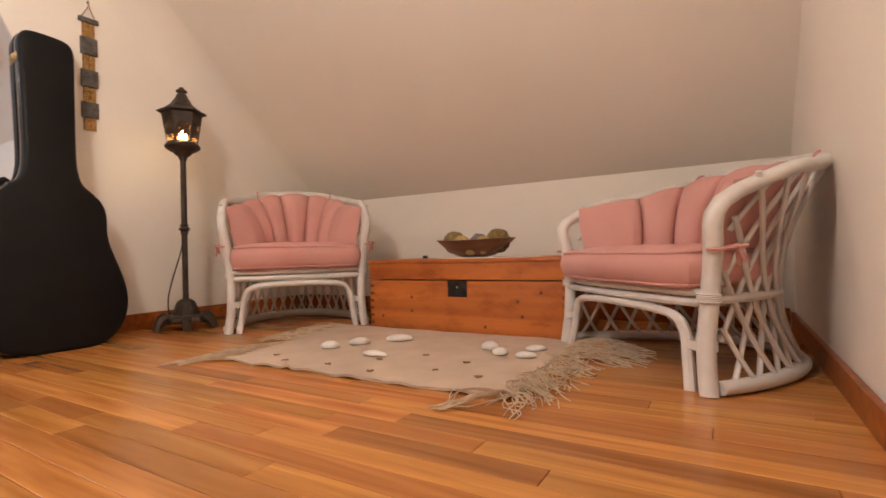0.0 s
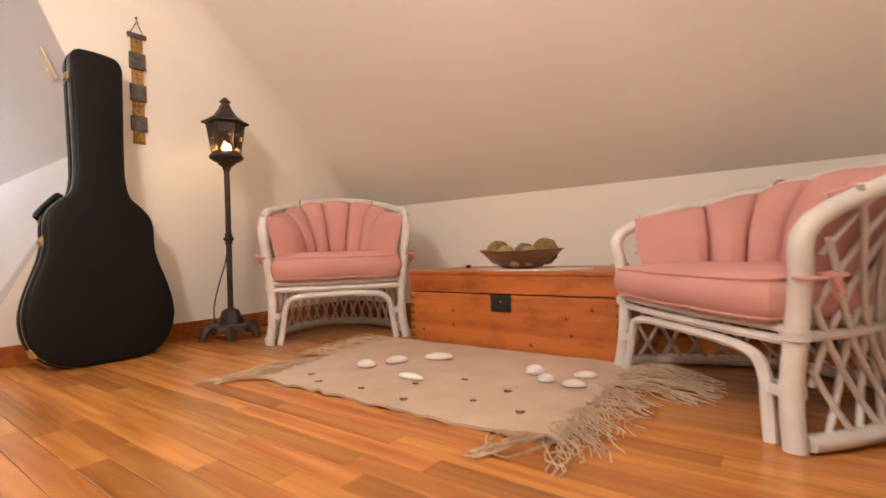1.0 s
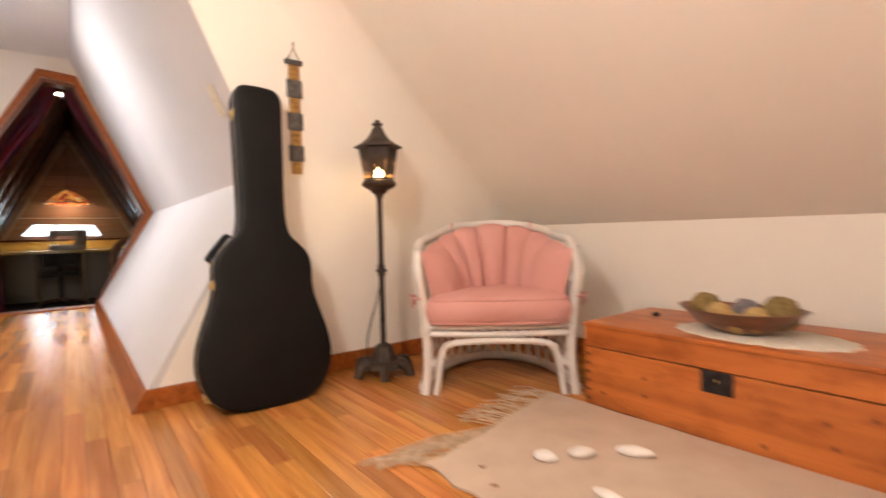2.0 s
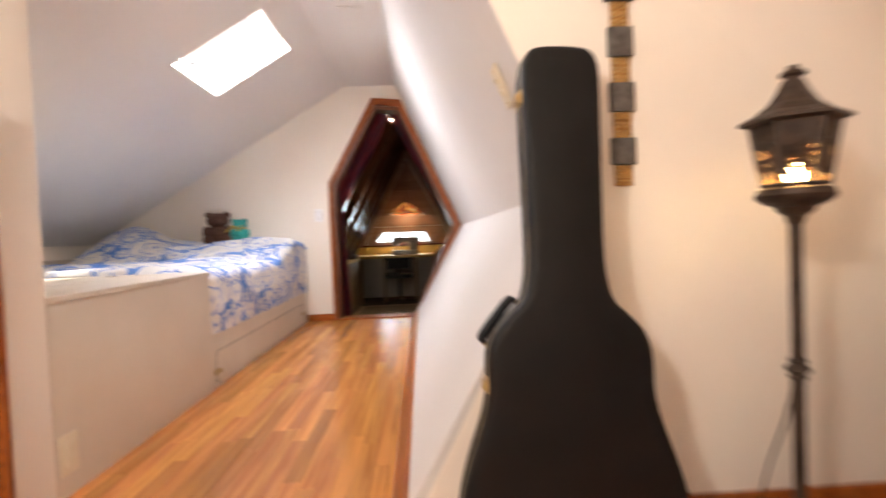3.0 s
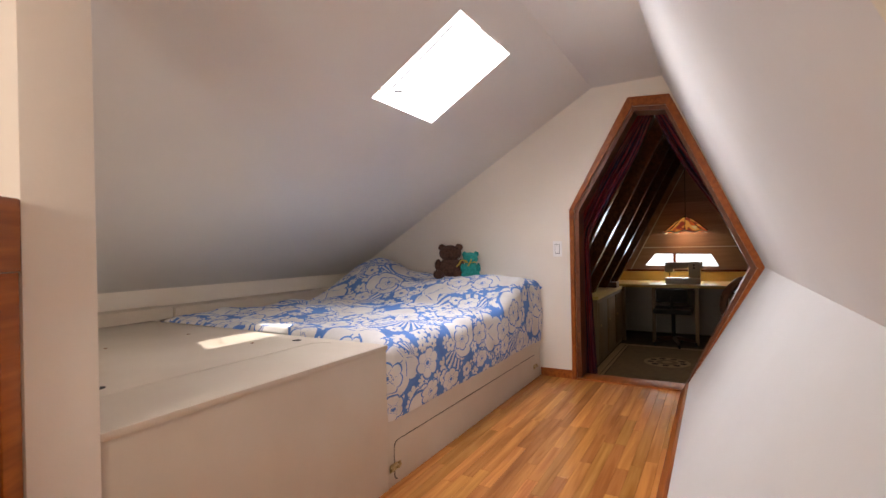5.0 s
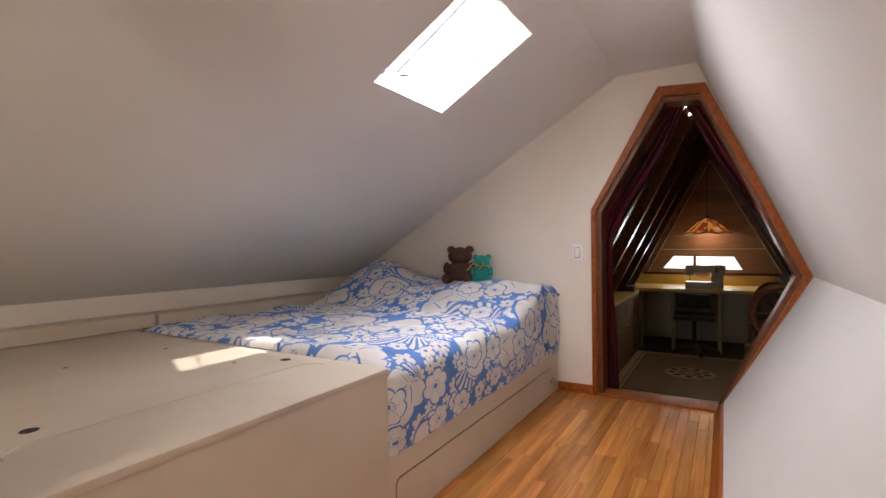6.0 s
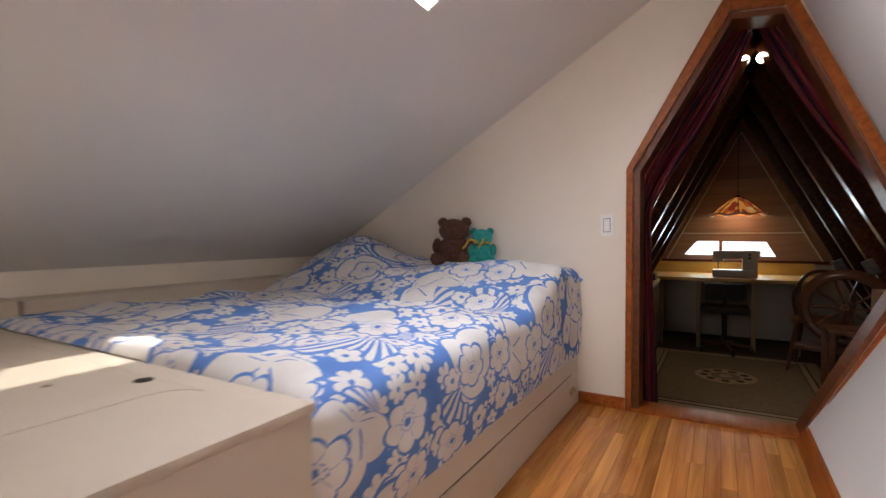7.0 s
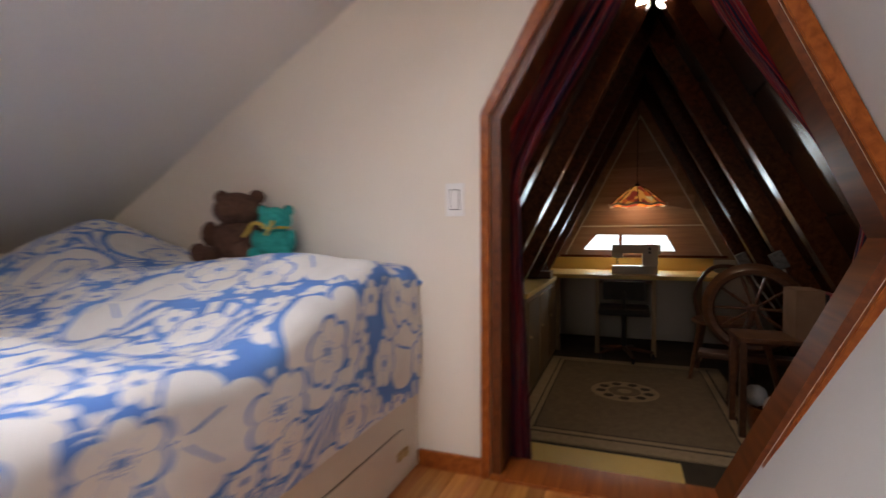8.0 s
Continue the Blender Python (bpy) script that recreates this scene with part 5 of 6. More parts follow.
part("finial", lathe([(0.014, 0.97), (0.014, 0.978), (0.022, 0.982), (0.020, 0.988), (0.012, 0.992), (0.008, 1.0), (0.0, 1.003)], 14), IRON, lamp)
part("bulb", lathe([(0.0, 0.772), (0.010, 0.773), (0.017, 0.785), (0.016, 0.80), (0.008, 0.815), (0.0, 0.822)], 14), BULB, lamp, "small lit candle bulb")
part("cable", tube(spline([(-0.012, 0, 0.70), (-0.016, 0.004, 0.5), (-0.018, 0.0, 0.35), (-0.045, -0.03, 0.20), (-0.05, -0.045, 0.12), (-0.06, -0.03, 0.05), (-0.13, 0.05, 0.012), (-0.135, 0.14, 0.01), (-0.13, 0.26, 0.012)], 40), 0.0028, 6), DARKHOLE, lamp)
glow = new("lantern_light", bpy.data.lights.new("lantern_light", "POINT"))
glow.data.energy, glow.data.color, glow.data.shadow_soft_size = 1.6, (1.0, 0.68, 0.34), 0.03
glow.location = (-2.012, 1.246, 0.842)

# ---- sewing room beyond the doorway ----
FAR = -0.28
CEN, APEX, PITCH = 0.32, 2.42, 1.95
GAB = -9.25
structure("floor_sewing_room", box(GAB, END - 0.15, -1.2, 1.85, FAR - 0.1, FAR), FARFLOOR, "dark carpeted floor of the sewing room", "floor")
structure("step_riser", box(END - 0.16, END - 0.145, -1.0, 1.4, FAR, -0.03), BOWLM, "dark riser below the doorway", "step")
structure("plywood_landing", box(-6.32, END - 0.165, -0.30, 0.42, FAR, FAR + 0.015, 0.002), CREAMTOP, "pale bare plywood patch inside the doorway", "floor")
hw = (APEX - FAR) / PITCH
for name, sgn in (("roof_left", -1), ("roof_right", 1)):
    ob = slab([(END - 0.14, CEN, APEX), (GAB - 0.1, CEN, APEX), (GAB - 0.1, CEN + sgn * hw, FAR), (END - 0.14, CEN + sgn * hw, FAR)], 0.08, name, "dark varnished boards of the A-frame roof")
    ob.data.materials[0] = DARKWOOD
    for x in (-6.05, -6.75, -7.45, -8.15, -8.85):
        bm = bmesh.new()
        dirv = Vector((0, sgn, -PITCH)).normalized()
        inn = Vector((0, -sgn * PITCH, -1)).normalized()
        c0, c1 = Vector((0, CEN, APEX - 0.02)), Vector((0, CEN + sgn * hw, FAR))
        vs = [bm.verts.new((xx, *(p + inn * d)[1:])) for p in (c0, c1) for xx in (x - 0.045, x + 0.045) for d in (0.001, 0.125)]
        for q in ((0, 1, 3, 2), (4, 6, 7, 5), (0, 4, 5, 1), (2, 3, 7, 6), (0, 2, 6, 4), (1, 5, 7, 3)):
            bm.faces.new([vs[k] for k in q])
        rf = part("rafter", bm, DARKWOOD, ob, "", False)
    for k in range(9):
        f0, f1 = k / 9, (k + 1) / 9
        p0, p1 = c0.lerp(c1, f0 + 0.004), c0.lerp(c1, f1 - 0.004)
        bm = bmesh.new()
        vs = [bm.verts.new((xx, *(p + inn * d)[1:])) for p in (p0, p1) for xx in (GAB, END - 0.15) for d in (0.002, 0.014)]
        for q in ((0, 1, 3, 2), (4, 6, 7, 5), (0, 4, 5, 1), (2, 3, 7, 6), (0, 2, 6, 4), (1, 5, 7, 3)):
            bm.faces.new([vs[j] for j in q])
        part("roof_board", bm, DARKWOOD, ob, "", False)
structure("wall_sewing_side", box(GAB, END - 0.15, CEN - hw - 0.05, CEN - hw, FAR - 0.1, 0.0), DARKWOOD, "dark boarded eaves", "wall")

# gable with low windows
win = [(-0.245, 0.655), (-0.11, 0.815), (0.575, 0.805), (0.665, 0.64)]
bm = bmesh.new()
for x in (GAB - 0.08, GAB):
    o = [bm.verts.new((x, *p)) for p in ((CEN - 1.0, 0.56), (CEN - 0.87, 0.815), (CEN, 2.5), (CEN + 0.0, 2.5), (CEN + 0.87, 0.805), (CEN + 1.0, 0.56))]
    w = [bm.verts.new((x, *p)) for p in win]
    if x < GAB:
        oo, ww = o, w
    for q in ((o[0], w[0], w[1], o[1]), (o[1], w[1], w[2], o[4], o[2]), (o[4], w[2], w[3], o[5]), (o[5], w[3], w[0], o[0])):
        bm.faces.new(q)
for k in range(4):
    bm.faces.new((w[k], w[(k + 1) % 4], ww[(k + 1) % 4], ww[k]))
gable = structure("wall_gable", bm, PINKBOARD, "pinkish boarded gable with a low window", "wall")
structure("wall_gable_lower", box(GAB - 0.08, GAB, -1.2, 1.85, FAR, 0.5605), PAPER, "pale wall below the desk", "wall")
for k in range(7):
    z = 0.92 + k * 0.15
    w0 = (2.06 - z) / PITCH
    if w0 > 0.03:
        part("gable_board", box(GAB + 0.001, GAB + 0.008, CEN - w0, CEN + w0, z, z + 0.143, 0.002), PINKBOARD, gable)
for a, b in (((CEN - 0.76, 0.58), (CEN, 2.045)), ((CEN + 0.76, 0.58), (CEN, 2.045)), ((CEN - 0.59, 0.905), (CEN + 0.59, 0.905))):
    part("gable_trim", tube([(GAB + 0.012, *a), (GAB + 0.012, *b)], 0.009, 4), PAPER, gable)
window = tagged(new("window_1"), "low trapezoid gable window, bright with daylight", "window", "", "structure")
part("mullion", box(GAB - 0.06, GAB - 0.03, 0.115, 0.15, 0.64, 0.815), TRIM, window)
part("sill", box(GAB - 0.02, GAB + 0.05, CEN - 0.8, CEN + 0.8, 0.575, 0.60, 0.003), DARKWOOD, window)
pane = part("pane", box(GAB - 0.05, GAB - 0.046, -0.25, 0.67, 0.63, 0.82), GLASS, window)
pane.visible_shadow = False
tagged(part("daylight_backdrop", box(-9.95, -9.9, -1.2, 1.8, 0.2, 1.4), DAY), "pale bright sky outside the gable window", "sky", "", "structure")
area("gable_window_glow", (GAB + 0.02, 0.2, 0.73), (GAB + 0.6, 0.2, 0.55), 0.8, 0.15, 2.6, (0.85, 0.95, 1.0))

# desk with knee hole
desk = empty("sewing_desk", pose(-8.8, 0.2, FAR), "long pale yellow sewing desk under the gable window", "desk")
DZ = 0.445
part("top", at(box(GAB + 0.001, -8.45, -0.62, 1.0, DZ - 0.035, DZ, 0.004), desk), CREAMTOP, desk)
part("back_splash", at(box(GAB + 0.001, GAB + 0.03, -0.62, 1.0, DZ, 0.572, 0.003), desk), CREAMTOP, desk)
for y in (-0.42, -0.06, 0.42, 0.78):
    part("leg", at(box(-8.52, -8.47, y - 0.02, y + 0.02, FAR, DZ - 0.036, 0.003), desk), CABWOOD, desk)
part("drop_tray", at(box(-8.62, -8.445, -0.04, 0.40, DZ - 0.07, DZ - 0.037, 0.003), desk), WHEELWOOD, desk)
for y0, y1 in ((-0.40, -0.08), (0.44, 0.76)):
    part("modesty_panel", at(box(-9.0, -8.98, y0, y1, FAR + 0.12, DZ - 0.036, 0.003), desk), PAPER, desk)

machine = empty("sewing_machine", pose(-8.72, 0.26, DZ + 0.001, 0, 0, 90), "cream enamelled sewing machine on the desk", "sewing machine")
part("bed_plate", box(-0.20, 0.20, -0.08, 0.08, 0, 0.075, 0.012), MACHINE, machine)
part("pillar", box(0.07, 0.20, -0.065, 0.065, 0.075, 0.275, 0.015), MACHINE, machine)
part("arm", box(-0.20, 0.19, -0.055, 0.055, 0.19, 0.272, 0.015), MACHINE, machine)
part("needle_head", box(-0.20, -0.10, -0.055, 0.055, 0.15, 0.20, 0.01), MACHINE, machine)
part("needle_bar", tube([(-0.15, -0.01, 0.15), (-0.15, -0.01, 0.085)], 0.006, 8), LATCHM, machine)
part("hand_wheel", lathe([(0.0, 0), (0.045, 0.0), (0.05, 0.012), (0.045, 0.025), (0.0, 0.025)], 18, Matrix.Translation((0.20, 0, 0.225)) @ Matrix.Rotation(radians(90), 4, "Y")), MACHINE, machine)
for z in (0.20, 0.235):
    part("dial", lathe([(0.014, 0), (0.012, 0.012), (0, 0.012)], 12, Matrix.Translation((0.13, -0.065, z)) @ Matrix.Rotation(radians(90), 4, "X")), LATCHM, machine)

# office chair under the desk
oc = empty("desk_chair", pose(-8.35, 0.17, FAR), "black upholstered swivel chair pushed under the desk", "chair")
part("seat", box(-0.2, 0.2, -0.21, 0.21, 0.40, 0.46, 0.025), DARKCLOTH, oc)
part("backrest", box(0.16, 0.205, -0.17, 0.17, 0.54, 0.70, 0.02), DARKCLOTH, oc)
part("back_stem", tube([(0.17, 0, 0.42), (0.21, 0, 0.5), (0.20, 0, 0.62)], 0.014, 8), LATCHM, oc)
part("column", tube([(0, 0, 0.09), (0, 0, 0.41)], 0.022, 10), LATCHM, oc)
for k in range(5):
    a = radians(72 * k + 18)
    leg = part("base_arm", tube([(0, 0, 0.10), (0.24 * math.cos(a), 0.24 * math.sin(a), 0.065)], [0.02, 0.013], 8), WHEELWOOD, oc)
    part("caster", lathe([(0, -0.012), (0.024, -0.012), (0.026, 0), (0.024, 0.012), (0, 0.012)], 12, Matrix.Translation((0.24 * math.cos(a), 0.24 * math.sin(a), 0.027)) @ Matrix.Rotation(radians(90), 4, "X")), DARKCLOTH, leg)

# side cabinet with pale top, small dark box with bottles
sc = empty("side_cabinet", pose(-7.9, -0.62, FAR), "pale wooden side cabinet with a yellow top", "cabinet")
part("body", at(box(-8.44, -7.0, -0.80, -0.44, FAR, DZ - 0.055, 0.004), sc), CABWOOD, sc)
part("top", at(box(-8.44, -6.98, -0.82, -0.425, DZ - 0.054, DZ - 0.02, 0.004), sc), CREAMTOP, sc)
for x in (-8.2, -7.72, -7.24):
    d_ = part("door", at(box(x - 0.21, x + 0.21, -0.44, -0.425, FAR + 0.05, DZ - 0.09, 0.003), sc), CABWOOD, sc)
    part("knob", at(lathe([(0.008, 0), (0.012, 0.012), (0, 0.016)], 10, Matrix.Translation((x + 0.16, -0.425, 0.12)) @ Matrix.Rotation(radians(-90), 4, "X")), sc), BRASS, d_)
tagged(part("trinket_box", box(-8.3, -8.12, -0.60, -0.44, DZ - 0.019, DZ + 0.045, 0.004), WHEELWOOD), "dark wooden trinket box on the cabinet", "box")
cruet = empty("wire_stand", pose(-8.21, -0.52, DZ + 0.046), "dark wire stand on the trinket box", "stand")
for k in range(4):
    a = radians(90 * k + 20)
    part("wire_arm", tube(spline([(0.05 * math.cos(a), 0.05 * math.sin(a), 0.0), (0.03 * math.cos(a), 0.03 * math.sin(a), 0.06), (0.045 * math.cos(a), 0.045 * math.sin(a), 0.13)], 8), 0.006, 6), IRON, cruet)

# carpet with bands and a medallion
rug2 = empty("bordered_carpet", pose(-7.3, 0.2, FAR), "brown carpet with cream border bands and a floral medallion", "carpet")
RX0, RX1, RY0, RY1 = -8.2, -6.38, -0.42, 0.88
part("field", at(box(RX0, RX1, RY0, RY1, FAR + 0.001, FAR + 0.010, 0.003), rug2), PILECREAM, rug2)
part("dark_band", at(box(RX0 + 0.08, RX1 - 0.10, RY0 + 0.07, RY1 - 0.09, FAR + 0.006, FAR + 0.0115), rug2), PILEDARK, rug2)
part("cream_band", at(box(RX0 + 0.09, RX1 - 0.115, RY0 + 0.08, RY1 - 0.105, FAR + 0.007, FAR + 0.013), rug2), PILECREAM, rug2)
part("inner_line", at(box(RX0 + 0.13, RX1 - 0.155, RY0 + 0.11, RY1 - 0.145, FAR + 0.008, FAR + 0.0145), rug2), PILEDARK, rug2)
part("centre_field", at(box(RX0 + 0.14, RX1 - 0.165, RY0 + 0.12, RY1 - 0.155, FAR + 0.009, FAR + 0.016), rug2), PILE, rug2)
part("medallion", at(lathe([(0.0, 0.017), (0.21, 0.017), (0.22, 0.0195), (0.15, 0.0195), (0.0, 0.0195)], 30, Matrix.Translation((-7.33, 0.175, FAR))), rug2), PILECREAM, rug2)
for k in range(9):
    a = 2 * math.pi * k / 9
    part("medallion_flower", at(lathe([(0.030, 0.0195), (0.034, 0.022), (0.0, 0.022)], 8, Matrix.Translation((-7.33 + 0.155 * math.cos(a), 0.175 + 0.155 * math.sin(a), FAR))), rug2), PILEDARK, rug2)

part("medallion_heart", at(lathe([(0.105, 0.0195), (0.10, 0.021), (0.0, 0.021)], 20, Matrix.Translation((-7.33, 0.175, FAR))), rug2), PILE, rug2)
part("medallion_bud", at(lathe([(0.05, 0.021), (0.045, 0.0225), (0.0, 0.0225)], 8, Matrix.Translation((-7.33, 0.175, FAR))), rug2), PILECREAM, rug2)

# hanging stained glass lamp
tl_ = empty("pendant_lamp", pose(-9.0, 0.29, 1.106), "stained glass pendant lamp in amber and red", "pendant lamp")
sh = []
for r, z in ((0.02, 0.19), (0.05, 0.18), (0.12, 0.13), (0.20, 0.055), (0.265, 0.0)):
    sh.append((r, z))
bm = lathe(sh + [(r - 0.008, z - 0.004) for r, z in sh[::-1]], 16)
part("shade", bm, STAINED, tl_, "stained glass shade in amber and red", False)
part("shade_rim", tube([(0.266 * math.cos(a), 0.266 * math.sin(a), 0.012 * math.cos(8 * a)) for a in np.linspace(0, 2 * math.pi, 49)[:-1]], 0.009, 6, True), PAPER, tl_)
for k in range(8):
    a = 2 * math.pi * k / 8
    part("lead_rib", tube([(r * math.cos(a) * 1.01, r * math.sin(a) * 1.01, z + 0.003) for r, z in sh], 0.004, 5), LATCHM, tl_)
part("cap", lathe([(0.03, 0.18), (0.02, 0.21), (0.0, 0.22)], 12), LATCHM, tl_)
part("chain", tube([(0, 0, 0.21), (0, 0, APEX - 1.106 - 0.12)], 0.004, 6), LATCHM, tl_)

pend = new("pendant_light", bpy.data.lights.new("pendant_light", "POINT"))
pend.data.energy, pend.data.color, pend.data.shadow_soft_size = 1.6, (1.0, 0.72, 0.42), 0.03
pend.location = (-9.0, 0.29, 1.10)
# two spot lamps under the ridge
for y in (0.257, 0.358):
    sp = empty("spot_lamp", look((-6.7, y, 2.06), (-5.7, y + 0.1, 1.45)), "small lit white spot lamp under the ridge", "spot lamp", "spots under the ridge")
    sp.scale = (0.72, 0.72, 0.72)
    part("can", lathe([(0.0, 0.09), (0.03, 0.085), (0.036, 0.05), (0.048, 0.004), (0.052, 0.0), (0.046, 0.0), (0.034, 0.05)], 18), WHITEPL, sp)
    part("lens", lathe([(0.0, 0.012), (0.046, 0.012), (0.044, 0.02), (0, 0.02)], 18), SPOTGLOW, sp)
    part("bracket", tube([(0, 0, 0.08), (0, 0.05, 0.12), (0, 0.2, 0.13)], 0.008, 6), WHITEPL, sp)
spot_light = new("ridge_spot_light", bpy.data.lights.new("ridge_spot_light", "SPOT"))
spot_light.data.energy, spot_light.data.color, spot_light.data.shadow_soft_size = 16.0, (1.0, 0.80, 0.54), 0.05
spot_light.data.spot_size, spot_light.data.spot_blend = radians(80), 0.9
spot_light.matrix_world = look((-6.62, 0.30, 1.98), (-7.1, 0.25, FAR))


# spinning wheel, second wheel, boxes, basket
def spoked_wheel(name, m, r, label):
    ob = empty(name, m, label, "spinning wheel")
    part("rim", tube([(r * math.cos(a), 0, r * math.sin(a)) for a in np.linspace(0, 2 * math.pi, 41)[:-1]], 0.034, 8, True, 1.3), WHEELWOOD, ob)
    part("hub", tube([(0, -0.06, 0), (0, -0.03, 0), (0, 0.03, 0), (0, 0.06, 0)], [0.02, 0.035, 0.035, 0.02], 12), WHEELWOOD, ob)
    for k in range(10):
        a = 2 * math.pi * k / 10
        part("spoke", tube([(0.03 * math.cos(a), 0, 0.03 * math.sin(a)), (0.55 * r * math.cos(a), 0, 0.55 * r * math.sin(a)), (r * math.cos(a), 0, r * math.sin(a))], [0.007, 0.012, 0.007], 6), WHEELWOOD, ob)
    return ob


sw = spoked_wheel("spinning_wheel", pose(-7.35, 0.93, 0.34, 0, 0, 80), 0.25, "dark turned-wood spinning wheel standing on the carpet edge")
for x, z0, z1 in ((-0.13, 0.05, -0.62), (0.16, 0.03, -0.62)):
    part("upright", tube([(0, 0.07, 0.0), (x * 0.6, 0.06, -0.3), (x, 0.05, z1)], [0.014, 0.02, 0.013], 8), WHEELWOOD, sw)
    part("upright", tube([(0, -0.07, 0.0), (x * 0.6, -0.08, -0.3), (x, -0.10, z1)], [0.014, 0.02, 0.013], 8), WHEELWOOD, sw)
part("table", box(-0.30, 0.38, -0.07, 0.07, -0.33, -0.29, 0.008), WHEELWOOD, sw)
part("flyer_post", tube([(0.32, 0, -0.29), (0.32, 0, 0.02)], [0.018, 0.012], 8), WHEELWOOD, sw)
ch = empty("bentwood_chair", pose(-7.95, 0.86, FAR, 0, 0, 75), "dark bentwood chair with a hoop back", "chair")
part("hoop_back", tube(spline([(-0.18, 0.17, 0.44), (-0.21, 0.21, 0.62), (-0.12, 0.23, 0.80), (0, 0.235, 0.84), (0.12, 0.23, 0.80), (0.21, 0.21, 0.62), (0.18, 0.17, 0.44)], 30), 0.016, 8), WHEELWOOD, ch)
part("seat", lathe([(0.0, 0.42), (0.2, 0.42), (0.212, 0.435), (0.2, 0.45), (0.0, 0.45)], 24), WHEELWOOD, ch)
for sx in (-1, 1):
    for sy in (-1, 1):
        part("leg", tube([(0.13 * sx, 0.13 * sy, 0.43), (0.19 * sx, 0.19 * sy, 0.0)], [0.018, 0.013], 8), WHEELWOOD, ch)
table = empty("low_shelf", pose(-6.9, 1.0, FAR), "dark low wooden shelf under the roof slope", "shelf")
part("board", at(box(-7.05, -6.75, 0.74, 1.235, 0.238, 0.263, 0.004), table), WHEELWOOD, table)
for x in (-7.03, -6.77):
    for y in (0.76, 1.20):
        part("leg", at(box(x - 0.016, x + 0.016, y - 0.016, y + 0.016, FAR, 0.237, 0.003), table), WHEELWOOD, table)
tagged(part("box_file", box(-7.02, -6.80, 1.0, 1.125, 0.2645, 0.52, 0.004), CARD), "tan cardboard box file on the low shelf", "box")
for y0, y1, z1, mt, lb in ((1.128, 1.143, 0.50, DARKCLOTH, "dark blue book standing on the low shelf"), (1.146, 1.172, 0.505, REDPAPER, "red book standing on the low shelf"), (1.175, 1.20, 0.49, REDPAPER, "red book standing on the low shelf")):
    tagged(part("book", box(-7.0, -6.80, y0, y1, 0.2645, z1, 0.003), mt), lb, "book", "books on the low shelf")
bm = lathe([(0.0, 0.0), (0.13, 0.0), (0.16, 0.08), (0.175, 0.17), (0.165, 0.175), (0.15, 0.09), (0.12, 0.02), (0.0, 0.02)], 24)
for v in bm.verts:
    v.co.x += 0.003 * math.sin(v.co.z * 220)
bm.transform(Matrix.Translation((-6.86, 0.955, FAR + 0.002)))
tagged(part("basket", bm, BOWLM), "dark woven basket full of yarn balls", "basket")
RUST = glowing("rust_yarn", (0.45, 0.07, 0.02), 0.0)
for x, y, z, mt in ((-6.93, 0.855, 0.195, YARN), (-6.75, 0.905, 0.19, YARN), (-6.93, 1.03, 0.20, RUST), (-6.80, 1.04, 0.18, YARN), (-6.86, 0.955, 0.15, RUST)):
    bm = ball(bmesh.new(), (0, 0, 0), 0.058, seg=16)
    for v in bm.verts:
        v.co *= 1 + 0.05 * math.sin(v.co.x * 300 + v.co.z * 200)
    ob = part("yarn_ball", bm, mt)
    ob.location = (x, y, FAR + z)
    tagged(ob, "ball of yarn in the basket", "yarn", "yarn in the basket")
for x, y, z in ((-7.4, 1.07, 0.645), (-7.9, 0.98, 0.62)):
    pl_ = empty("roof_outlet", pose(x, y, z, 0, -27, 90), "small metal outlet box on a rafter", "outlet")
    part("metal_box", box(-0.035, 0.035, -0.05, 0.0, -0.055, 0.055, 0.003), SLATE, pl_)
    part("cable", tube(spline([(0, -0.02, -0.05), (0.0, -0.03, -0.2), (0.02, -0.04, -0.4)], 10), 0.006, 6), PAPER, pl_)


# curtains drawn aside in the doorway
def curtain(name, guide, width, folds, label):
    """A pleated cloth hung along a guide line of (y, z, half width)."""
    ob = empty(name, pose(END - 0.2, guide[0][0], guide[0][1]), label, "curtain")
    bm = bmesh.new()
    uvl_ = bm.loops.layers.uv.new("UVMap")
    line = spline([(y, z, w) for y, z, w in guide], 60)
    rows = []
    NW = 44
    for k, p in enumerate(line):
        t = (line[min(k + 1, 59)] - line[max(k - 1, 0)])
        t = Vector((t.x, t.y)).normalized()
        across = Vector((-t.y, t.x))
        row = []
        for j in range(NW + 1):
            f = j / NW * 2 - 1
            ph = folds * math.pi * f + 0.8 * noise.noise(Vector((k * 0.06, j * 0.1, 3)))
            off = across * (p.z * f + 0.006 * math.sin(ph * 0.7 + k * 0.05))
            x = END - 0.178 + 0.022 * math.sin(ph) + 0.008 * noise.noise(Vector((k * 0.15, j * 0.2, 7)))
            row.append((bm.verts.new((x, p.x + off.x, p.y + off.y)), (j / NW * width, k / 59)))
        rows.append(row)
    for a, b in zip(rows, rows[1:]):
        for j in range(NW):
            quad = (a[j], a[j + 1], b[j + 1], b[j])
            fc = bm.faces.new([q[0] for q in quad])
            for lp, q in zip(fc.loops, quad):
                lp[uvl_].uv = q[1]
    bmesh.ops.solidify(bm, geom=bm.faces[:], thickness=0.003)
    part("cloth", at(bm, ob), CURTAIN, ob)
    return ob


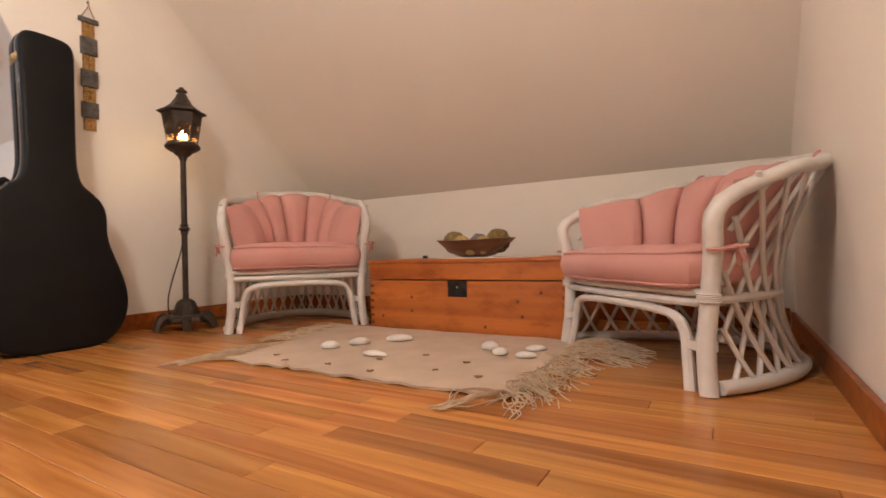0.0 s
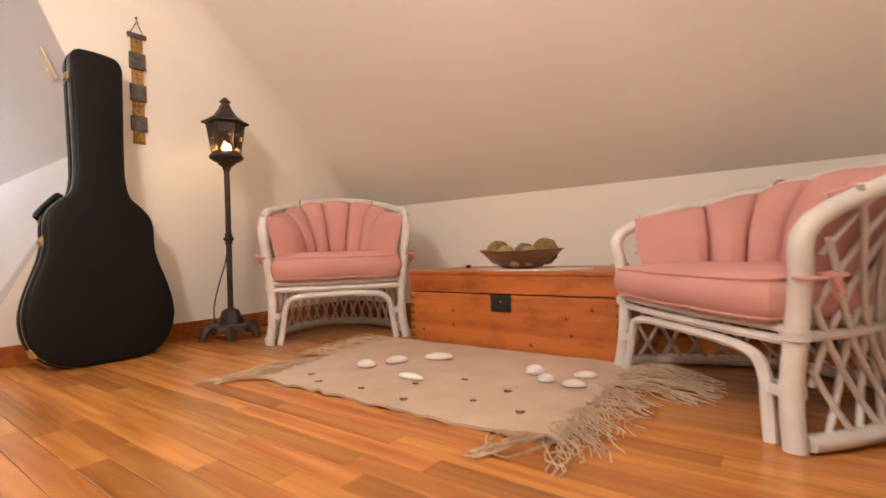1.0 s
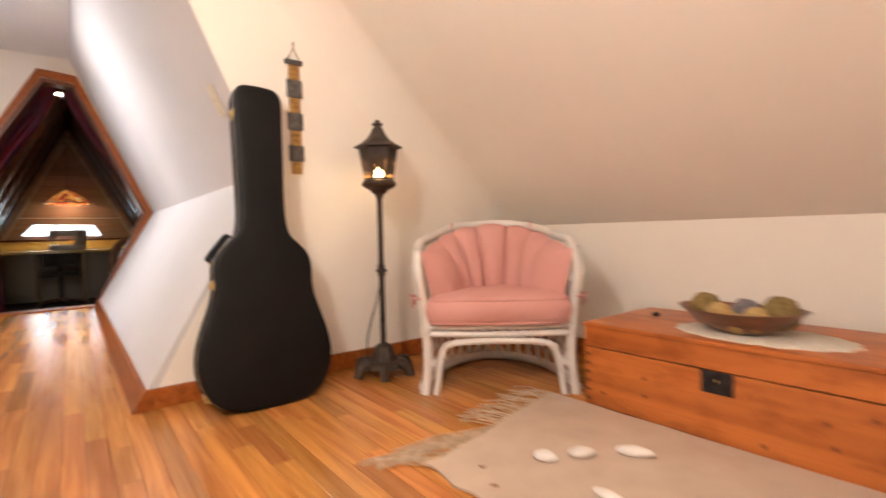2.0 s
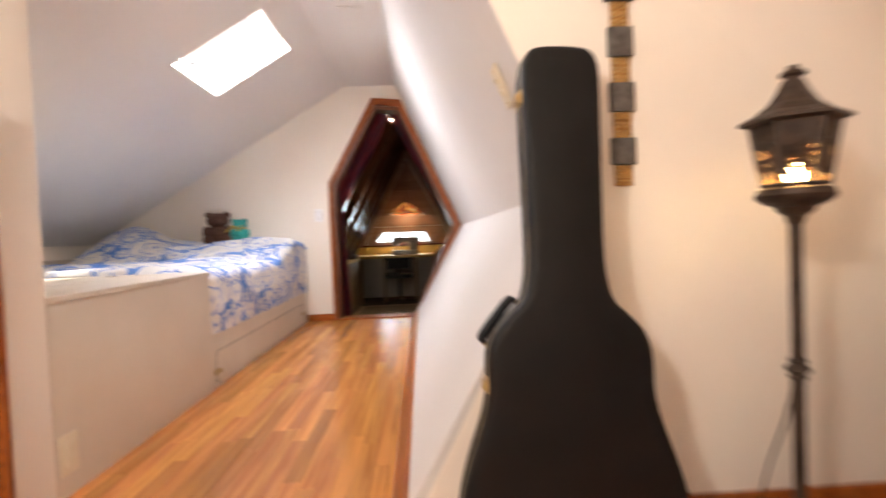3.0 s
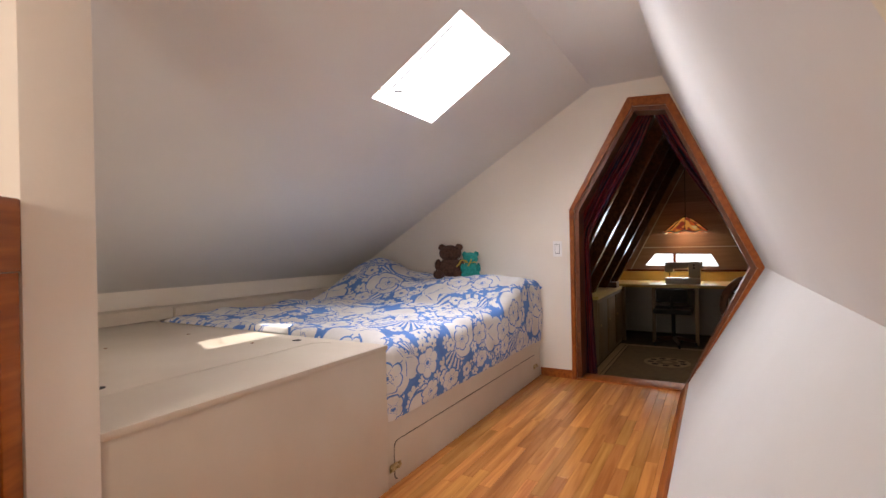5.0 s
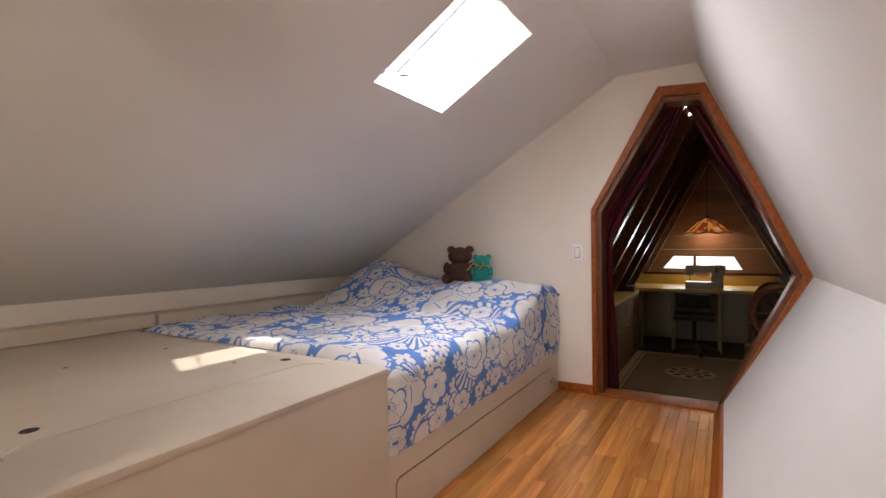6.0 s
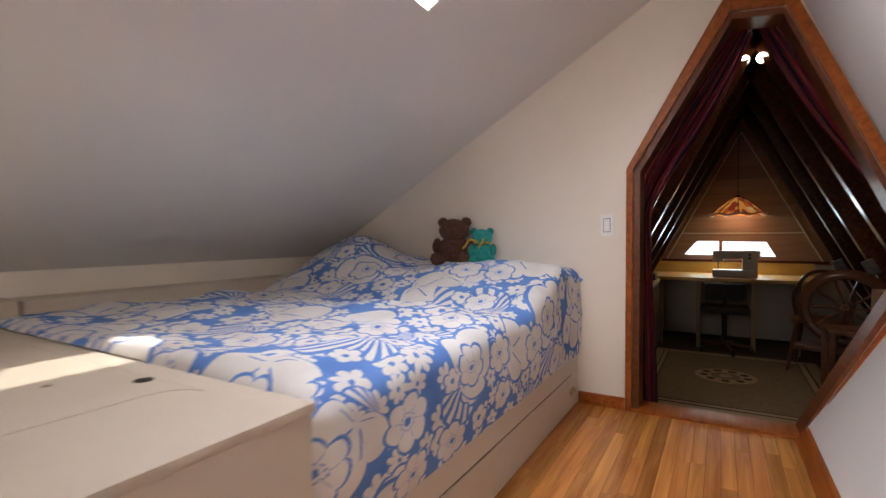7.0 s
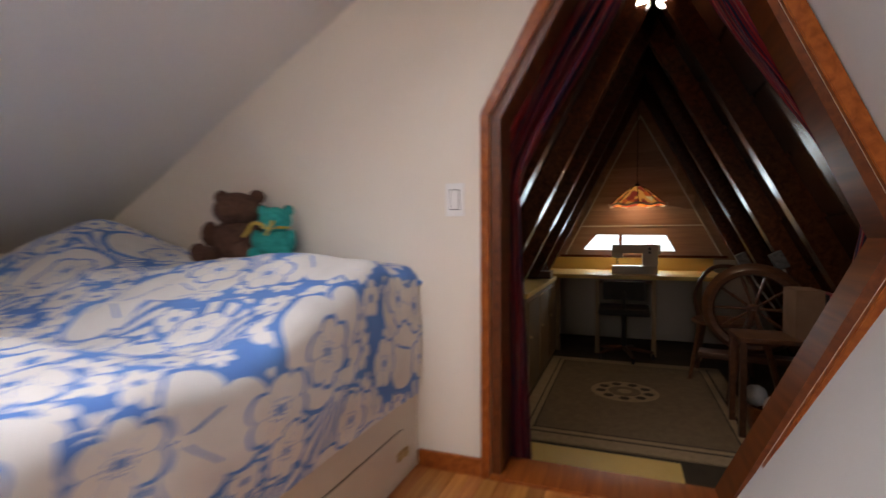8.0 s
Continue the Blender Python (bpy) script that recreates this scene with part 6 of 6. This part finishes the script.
curtain("curtain", [(0.215, 1.86, 0.045), (0.085, 1.62, 0.075), (-0.055, 1.38, 0.075), (-0.18, 1.14, 0.055), (-0.222, 1.0, 0.042), (-0.222, 0.8, 0.045), (-0.212, 0.4, 0.055), (-0.195, -0.1, 0.06)], 1.0, 4, "dark red and navy striped curtain gathered at the jamb")
curtain("curtain", [(0.30, 1.87, 0.03), (0.385, 1.70, 0.045), (0.50, 1.48, 0.05), (0.635, 1.25, 0.045), (0.765, 1.03, 0.038), (0.835, 0.88, 0.035), (0.83, 0.72, 0.045), (0.80, 0.58, 0.05), (0.77, 0.44, 0.045)], 1.0, 3, "dark red and navy striped curtain sagging along the slope")
cr = empty("curtain_rod", pose(END - 0.2, 0.26, 1.83), "thin dark rod across the doorway top", "curtain rod")
part("rod", tube([(0, -0.14, 0.045), (0, 0.14, 0.04)], 0.008, 8), LATCHM, cr)

# ---- oak strips of the floor ----
rng = random.Random(21)
WIDTH = 0.051
meshes = {}


def strip_mesh(length):
    key = round(length / 0.06)
    if key not in meshes:
        ln = key * 0.06 - 0.0012
        w = WIDTH - 0.0010
        bm = bmesh.new()
        lo = [bm.verts.new(p) for p in ((0, 0, 0), (ln, 0, 0), (ln, w, 0), (0, w, 0))]
        hi = [bm.verts.new(p) for p in ((0, 0, 0.0135), (ln, 0, 0.0135), (ln, w, 0.0135), (0, w, 0.0135))]
        e = 0.0008
        tp = [bm.verts.new(p) for p in ((e, e, 0.014), (ln - e, e, 0.014), (ln - e, w - e, 0.014), (e, w - e, 0.014))]
        for k in range(4):
            j = (k + 1) % 4
            bm.faces.new((lo[k], lo[j], hi[j], hi[k]))
            bm.faces.new((hi[k], hi[j], tp[j], tp[k]))
        bm.faces.new(tp)
        meshes[key] = finish("strip", bm, FLOORWOOD, False)
    return meshes[key]


rest = bmesh.new()
count = 0
nrow = int((KNEE - FRONT) / WIDTH)
for r in range(nrow + 1):
    y = FRONT - 0.008 + r * WIDTH
    xa = END - 0.0 if y < RFOOT + 0.02 else GW - 0.0
    x = xa + 0.002 - rng.uniform(0, 0.4)
    while x < RIGHT:
        ln = 0.06 * rng.randint(4, 17)
        x0, x1 = max(x, xa + 0.002), min(x + ln, RIGHT)
        near = (-0.1 < y < 1.0 and x1 > -1.6) or (y < 0.45 and -4.6 < x0 and x1 < -1.2)
        if x1 - x0 > 0.05:
            key = max(1, round((x1 - x0) / 0.06))
            if near and count < 290 and y + WIDTH < KNEE and abs(x1 - x - ln) < 1e-6 and x0 == x:
                ob = new("oak_strip", strip_mesh(ln))
                ob.parent = floor
                ob.location = (x0, y, -0.014)
                count += 1
            else:
                tmp = [(x0, y), (x1 - 0.001, y), (x1 - 0.001, y + WIDTH - 0.001), (x0, y + WIDTH - 0.001)]
                e = 0.0008
                lo = [rest.verts.new((*p, -0.014)) for p in tmp]
                hi = [rest.verts.new((*p, -0.0005)) for p in tmp]
                tp = [rest.verts.new((px + (e if q in (0, 3) else -e), py + (e if q in (0, 1) else -e), 0.0)) for q, (px, py) in enumerate(tmp)]
                for k in range(4):
                    j = (k + 1) % 4
                    rest.faces.new((lo[k], lo[j], hi[j], hi[k]))
                    rest.faces.new((hi[k], hi[j], tp[j], tp[k]))
                rest.faces.new(tp)
        x += ln
ob = part("oak_strips", rest, FLOORREST, floor, "", False)
ob["kind"] = "stuff"
